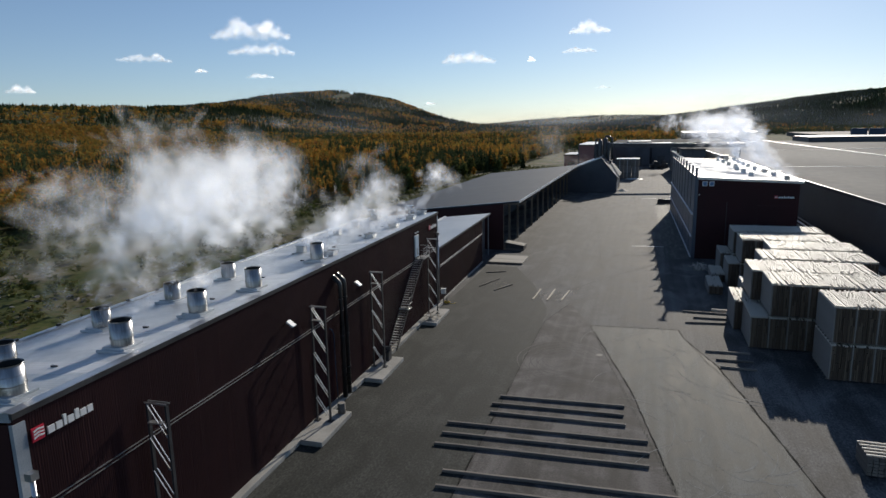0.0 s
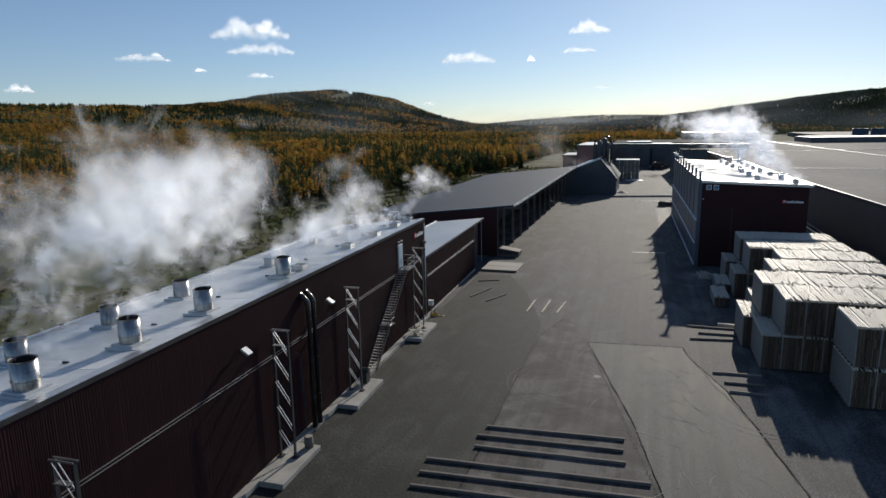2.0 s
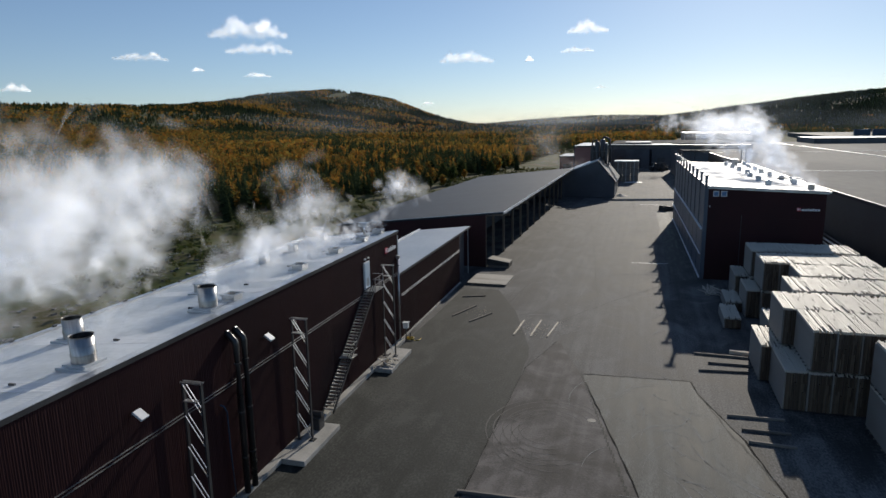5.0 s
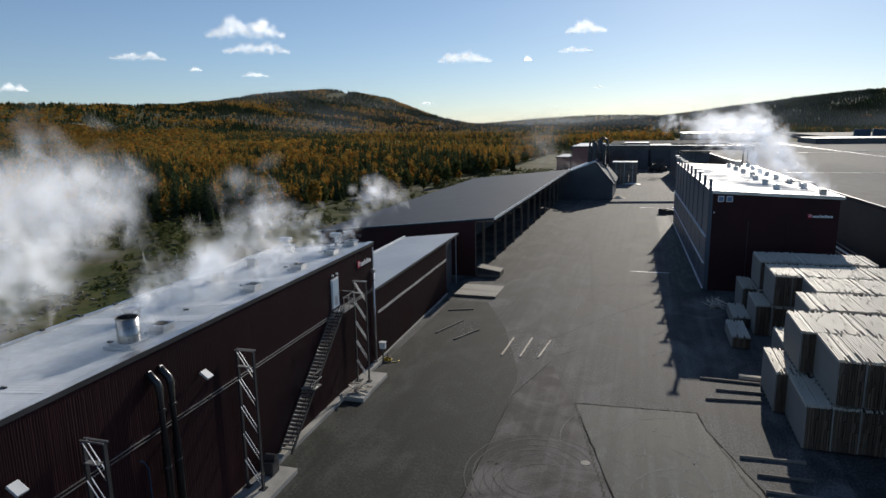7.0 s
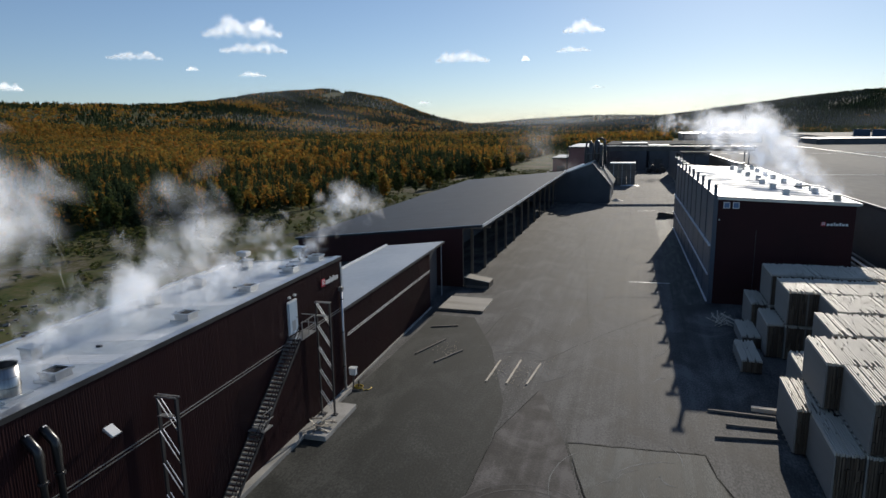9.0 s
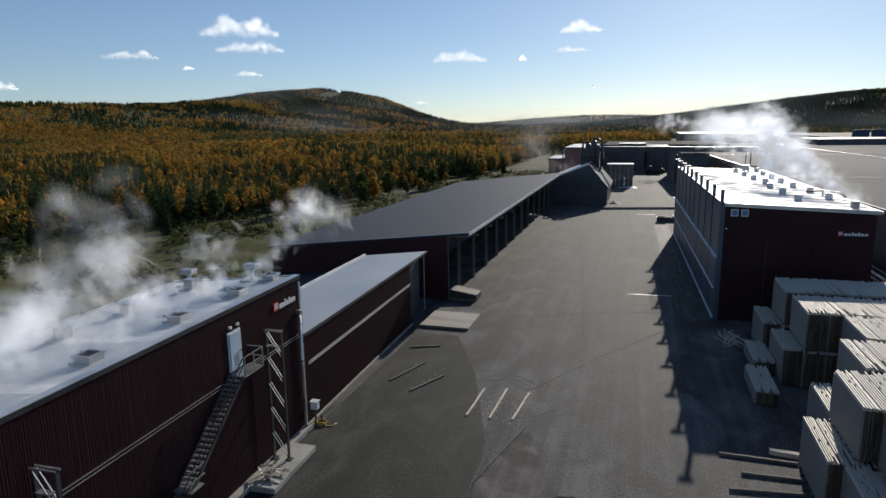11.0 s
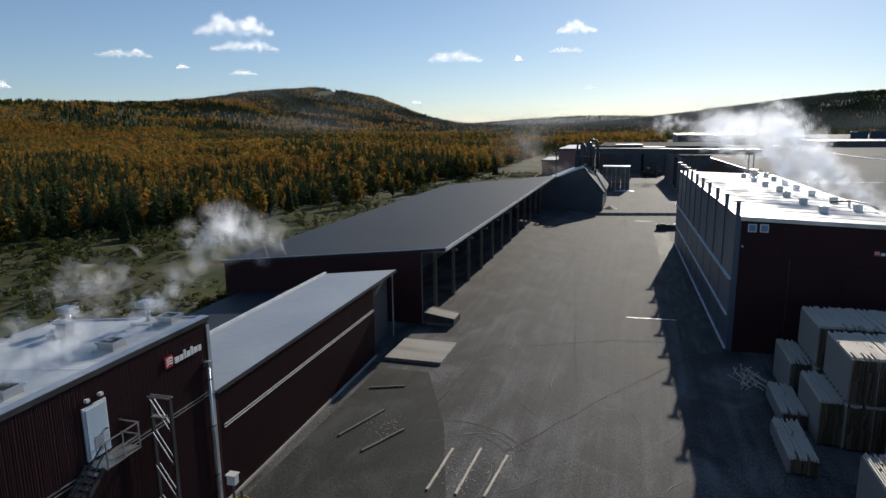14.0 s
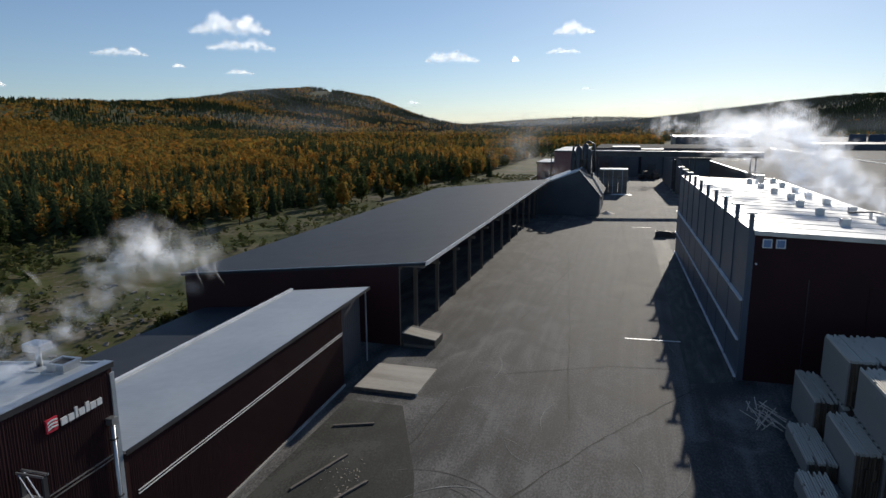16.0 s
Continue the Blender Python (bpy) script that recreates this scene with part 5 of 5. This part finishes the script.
def forest(seed, n, r0, r1, az0, az1, detail, name):
    r = np.random.RandomState(seed)
    rad = np.sqrt(r.uniform(r0 * r0, r1 * r1, n))
    az_ = np.radians(r.uniform(az0, az1, n))
    x, y = rad * np.sin(az_), rad * np.cos(az_) + 20
    edge = np.interp(y, [0, 91, 126, 183, 249, 287, 420, 500], [-135, -122, -99, -74, -68, -56, -56, -20])
    keep = (x < edge - 4) | (y > 520 + 60 * np.sin(x / 70))
    keep &= ~((x > 130) & (x < 500) & (y > 560) & (y < 860))
    keep &= ~((x > 20) & (y < 860))
    # a felled strip on the hill
    keep &= ~((np.abs(x + 880 + (y - 1750) * .15) < 24) & (y > 1650) & (y < 1980) & (wood_noise(x, y, 25) > -.3))
    x, y = x[keep], y[keep]
    z = terrain(x, y)
    band = .8 * wood_noise(x, y * 1.5, 95) + .8 * wood_noise(x + 300, y, 37)
    birch = band + r.normal(0, .35, len(x)) > np.interp(rad[keep], [150, 500, 1100, 1900], [-.8, -.25, .05, .5]) + np.interp(x, [-250, 150, 500], [0, .5, 1.3])
    P = np.stack([x, y, z], -1)
    h = r.uniform(.6, 1.15, len(x)) * np.where(birch, 10, 12.5) * np.clip(.75 + .3 * wood_noise(x, y, 60), .5, 1.1)
    w = r.uniform(.8, 1.25, len(x)) * {0: 1.5, 1: 1.2, 2: 1.0}[detail]
    plant(name + "_spruce", "spruce", P[~birch], h[~birch], w[~birch], detail, SPRUCE, "dark green spruce wood on the hillside", seed + 1)
    if detail == 2:
        olive = birch & (r.rand(len(x)) < .5)
        plant(name + "_bushes", "birch", P[olive], h[olive] * .8, w[olive], detail, SHRUB, "olive green bushes and young trees", seed + 3)
        birch = birch & ~olive
    plant(name + "_birch", "birch", P[birch], h[birch], w[birch], detail, BIRCH, "yellow and orange autumn birch wood", seed + 2)


forest(1, 12000, 100, 420, -72, 2, 2, "woodland_near")
forest(2, 26000, 420, 1000, -64, 24, 1, "woodland_middle")
forest(3, 46000, 1000, 2600, -62, 26, 0, "woodland_far")
forest(6, 9000, 1450, 2250, -42, -18, 0, "woodland_hill")
forest(5, 12000, 1300, 2700, 6, 27, 0, "woodland_ridge")
forest(4, 9000, 2600, 4100, -20, 26, 0, "woodland_distant")


def edge_tree(x, y, h, kind, seed):
    z = float(terrain(x, y))
    t = thing("tree", (x, y, z), "young birch with thinning yellow leaves at the wood edge" if kind == "birch" else "dark spruce at the wood edge", "tree",
              "trees along the wood edge")
    rr = random.Random(seed)
    g = Geo().tube([(0, 0, -.3), (.05, 0, h * .3), (.0, .08, h * .7), (0, 0, h * .96)], [.16, .12, .07, .015], 8)
    if kind == "birch":
        for k in range(9):
            a, zz = rr.uniform(0, 6.28), h * rr.uniform(.25, .8)
            l = h * .17
            g.tube([(0, 0, zz), (math.cos(a) * l, math.sin(a) * l, zz + l * .8)], [.045, .01], 5)
    part("trunk", g, BARK, t)
    v = np.concatenate([tree_variant(kind, seed + k, 2) for k in range(4)])
    v[:, :, :2] *= h * .95
    v[:, :, 2] *= h
    c = bulk("crown", v.reshape(-1, 3), np.arange(len(v) * 3).reshape(-1, 3), BIRCH if kind == "birch" else SPRUCE)
    if kind == "birch" and seed % 4:
        c.data.materials[0] = SHRUB
    c.parent = t


rr = random.Random(77)
for k in range(34):
    y = 45 + k * 7.2 + rr.uniform(-2, 2)
    e = float(np.interp(y, [0, 91, 126, 183, 249, 287, 420], [-135, -122, -99, -74, -68, -56, -56]))
    edge_tree(e + rr.uniform(-4, 5), y, rr.uniform(3.5, 8), "birch" if rr.random() < .7 else "spruce", k * 11)

# low scrub and grass tufts on the open strip
r = np.random.RandomState(9)
n = 5200
y = r.uniform(10, 300, n)
e = np.interp(y, [0, 91, 126, 183, 249, 287, 420], [-135, -122, -99, -74, -68, -56, -56])
x = e + (1 - r.rand(n) ** 1.7) * (-34 - e) + 0 * y
x = np.where((y > 97) & (y < 193), np.minimum(x, -48.5), x)
k = (wood_noise(x, y, 9) + r.normal(0, .4, n) > -.05) & (x < -33)
k &= ~((y > 68) & (y < 100) & (x > -45))
x, y = x[k], y[k]
P = np.stack([x, y, terrain(x, y)], -1)
near = np.clip((x + 45) / -40, 0, 1)
plant("scrub", "birch", P, r.uniform(.4, .9, len(x)) * (1 + 1.6 * near), np.full(len(x), 1.7), 1, SHRUB, "low green and brown scrub on rough ground", 40)
g = Geo()
rr = random.Random(14)
for k in range(420):
    y = rr.uniform(35, 110)
    x = rr.uniform(-75, -36)
    if 68 < y < 100 and x > -45:
        continue
    s = rr.uniform(.1, .34)
    z = float(terrain(x, y))
    g.box(-s, s, -s * .7, s * .7, -.3 * s, s * .5, pose(x, y, z, rr.uniform(-20, 20), rr.uniform(-20, 20), rr.uniform(0, 180)))
tagged(part("stones", g, STONE), "grey stones scattered on the rough ground", "stones", kind="stuff")


# ------------------------------------------------------------ steam and clouds
def puffs(name, p, s, r, mat):
    """Soft round wisps at p with radius s, turned at random; the attribute runs from 1 in the middle to 0 at the rim."""
    n = len(p)
    u = r.normal(size=(n, 3))
    u /= np.linalg.norm(u, axis=1)[:, None]
    v = np.cross(u, r.normal(size=(n, 3)))
    v /= np.linalg.norm(v, axis=1)[:, None]
    w = np.cross(u, v)
    k = 10
    V = [p]
    for a in np.linspace(0, 2 * np.pi, k, endpoint=False):
        V.append(p + (u * np.cos(a) + v * np.sin(a)) * s[:, None] + w * (s * .12 * np.sin(2 * a))[:, None])
    V = np.stack(V, 1).reshape(-1, 3)
    F = np.array([(0, 1 + j, 1 + (j + 1) % k) for j in range(k)])
    F = (F[None] + (np.arange(n) * (k + 1))[:, None, None]).reshape(-1, 3)
    ob = bulk(name, V, F, mat)
    soft = np.tile(np.array([1.0] + [0.0] * k, np.float32), n)
    ob.data.attributes.new("soft", 'FLOAT', 'POINT').data.foreach_set("value", soft)
    return ob


def vapour(name, start, drift, length, r0, r1, count, size, mat, label, seed, curl=.35, category="steam"):
    """A drifting plume of many small thin flakes, dense in the middle and torn at the edge."""
    r = np.random.RandomState(seed)
    start, drift = np.array(start, float), np.array(drift, float)
    drift /= np.linalg.norm(drift)
    t = r.beta(1.1, 1.25, count)
    rad = r0 + (r1 - r0) * t ** .8
    centre = start + drift * (t * length)[:, None]
    rise = np.array([.0, .0, 1.0])
    centre += rise * (length * .07 * np.sin(t * 2.6))[:, None]
    wob = np.stack([np.sin(t * 9 + seed), np.sin(t * 7 + 2 * seed), np.sin(t * 8 + 3 * seed)], -1) * (rad * curl)[:, None]
    d = r.normal(size=(count, 3))
    d /= np.linalg.norm(d, axis=1)[:, None]
    lump = 1 + .45 * np.sin(d[:, 0] * 4 + t * 17 + seed) * np.sin(d[:, 1] * 5 - t * 13) + .25 * np.sin(d[:, 2] * 9 + t * 29 + seed)
    q = r.rand(count) ** .42
    p = centre + wob + d * (rad * q * lump)[:, None]
    s = size * (rad * .48 + .25) * (.7 + .6 * r.rand(count))
    ob = puffs(name, p, s, r, mat)
    return tagged(ob, label, category, kind="stuff")


W = "white steam drifting from the kiln chimneys"
for k, (x, y) in enumerate(((-24.75, 20.1), (-28.9, 23.0), (-24.75, 25.6), (-28.9, 28.5), (-24.75, 31.2), (-28.9, 34.2))):
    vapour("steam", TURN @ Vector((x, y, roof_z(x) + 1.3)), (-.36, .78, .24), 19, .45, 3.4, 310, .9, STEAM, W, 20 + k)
for x, y, l, r0, r1, c, seed in ((-29.5, 58.0, 8, .4, 1.6, 170, 45), (-28.3, 43.8, 9, .5, 1.9, 150, 46), (-24.75, 39.7, 14, .7, 2.6, 340, 40), (-24.55, 49.8, 6, .3, 1.15, 200, 41), (-24.55, 55.7, 4.5, .25, .9, 130, 42),
                                 (-24.55, 61.0, 13, .35, 1.7, 330, 43), (-28.2, 47, 9, .4, 1.8, 220, 44)):
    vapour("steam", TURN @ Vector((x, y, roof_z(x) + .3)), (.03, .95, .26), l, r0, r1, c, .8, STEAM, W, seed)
B = "bright steam over the right kiln roof"
vapour("steam", (18.0, 116, 12.0), (-.06, .95, .13), 42, 1.0, 3.6, 1300, .62, STEAM_BACKLIT, B, 64)
vapour("steam", (19.0, 108, 12.4), (-.10, .90, .22), 30, .6, 2.6, 800, .7, STEAM_BACKLIT, B, 65)
vapour("steam", (20.2, 103, 12.2), (-.19, .96, .09), 56, 1.1, 3.2, 1500, .75, STEAM_BACKLIT, B, 60)
vapour("steam", (14.5, 112, 12.4), (-.12, .95, .24), 26, .5, 2.6, 500, .8, STEAM_BACKLIT, B, 61)
vapour("steam", (16.0, 122, 12.4), (-.18, .95, .20), 34, .5, 3.0, 600, .8, STEAM_BACKLIT, B, 62)
vapour("steam", (13.0, 134, 12.4), (-.15, .95, .24), 30, .5, 2.6, 400, .8, STEAM_BACKLIT, B, 63)
vapour("dust", (-24, 232, 4), (-.35, .92, .03), 80, 3.0, 11.0, 420, .8, DUST, "pale brown dust drifting beside the barn", 95, category="dust")
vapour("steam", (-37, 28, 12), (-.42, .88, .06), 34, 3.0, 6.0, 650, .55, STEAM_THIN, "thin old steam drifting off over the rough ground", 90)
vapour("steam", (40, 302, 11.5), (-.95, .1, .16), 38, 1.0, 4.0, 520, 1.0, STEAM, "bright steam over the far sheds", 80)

# thin pale puffs added over the far valley to imitate aerial haze
r = np.random.RandomState(51)
n = 110
y = 620 + 2300 * r.rand(n) ** .8
x = r.uniform(-.75, .62, n) * y + 60
p = np.stack([x, y, terrain(x, y) + 15], -1)
size_ = r.uniform(160, 330, n) * (y / 1400) ** .5
haze = puffs("haze", p, size_, r, HAZE)
co = np.array([v.co for v in haze.data.vertices])
mid = np.repeat(p[:, 2], 11)
co[:, 2] = mid + (co[:, 2] - mid) * .22
haze.data.vertices.foreach_set("co", co.astype(np.float32).ravel())
tagged(haze, "thin pale puffs added as aerial haze over the wooded valley", "haze", kind="stuff")

# bearing, height, width and depth of each cloud, in degrees
CLOUDS = [
    (-33.88, 7.75, 6.75, 1.83),
    (-33.08, 6.34, 5.73, 1.12),
    (-5.22, 7.66, 3.58, 1.27),
    (-15.48, 5.49, 4.98, 1.12),
    (-42.19, 5.53, 4.32, 0.76),
    (-33.37, 4.26, 2.44, 0.51),
    (-38.0, 4.68, 1.06, 0.51),
    (-6.02, 5.94, 3.02, 0.51),
    (-10.04, 5.35, 0.7, 0.61),
    (-18.9, 1.8, 1.12, 0.31),
    (-50.82, 3.04, 2.1, 0.81),
    (-3.93, 2.87, 1.24, 0.31),
]
EYE0 = Vector((-1.5, 22.0, 20.6))


def cloud(az_, el, w, h, seed):
    R = 4200.0
    a, e = math.radians(az_), math.radians(el)
    c = EYE0 + Vector((math.sin(a) * math.cos(e), math.cos(a) * math.cos(e), math.sin(e))) * R
    W_, H_ = math.tan(math.radians(w)) * R, math.tan(math.radians(h)) * R
    r = np.random.RandomState(seed)
    n = int(260 + 70 * w / h)
    side = np.array([math.cos(a), -math.sin(a), 0])
    deep = np.array([math.sin(a), math.cos(a), 0])
    u = r.uniform(-.5, .5, n)
    # flat base, billowed top that thins out to both ends
    top = np.zeros(n)
    for c_, w_, h_ in zip(r.uniform(-.33, .33, 5), r.uniform(.07, .15, 5), r.uniform(.55, 1.0, 5)):
        top = np.maximum(top, h_ * np.exp(-((u - c_) / w_) ** 2))
    top = np.maximum(top, .5 * (1 - (2 * u) ** 2)) + .04
    z = (r.rand(n) ** .8 * top - .3) * H_ * .72
    p = np.array(c) + (u * W_ * .92)[:, None] * side + (r.uniform(-.2, .2, n) * W_)[:, None] * deep + z[:, None] * np.array([0, 0, 1])
    s = H_ * .30 * (.45 + .75 * r.rand(n)) * (.45 + .55 * np.clip(top, 0, 1))
    tagged(puffs("cloud", p, s, r, CLOUD), "small white fair-weather cloud", "cloud", kind="stuff")


for k, (az_, el, w, h) in enumerate(CLOUDS):
    cloud(az_, el, w, h, 300 + k)
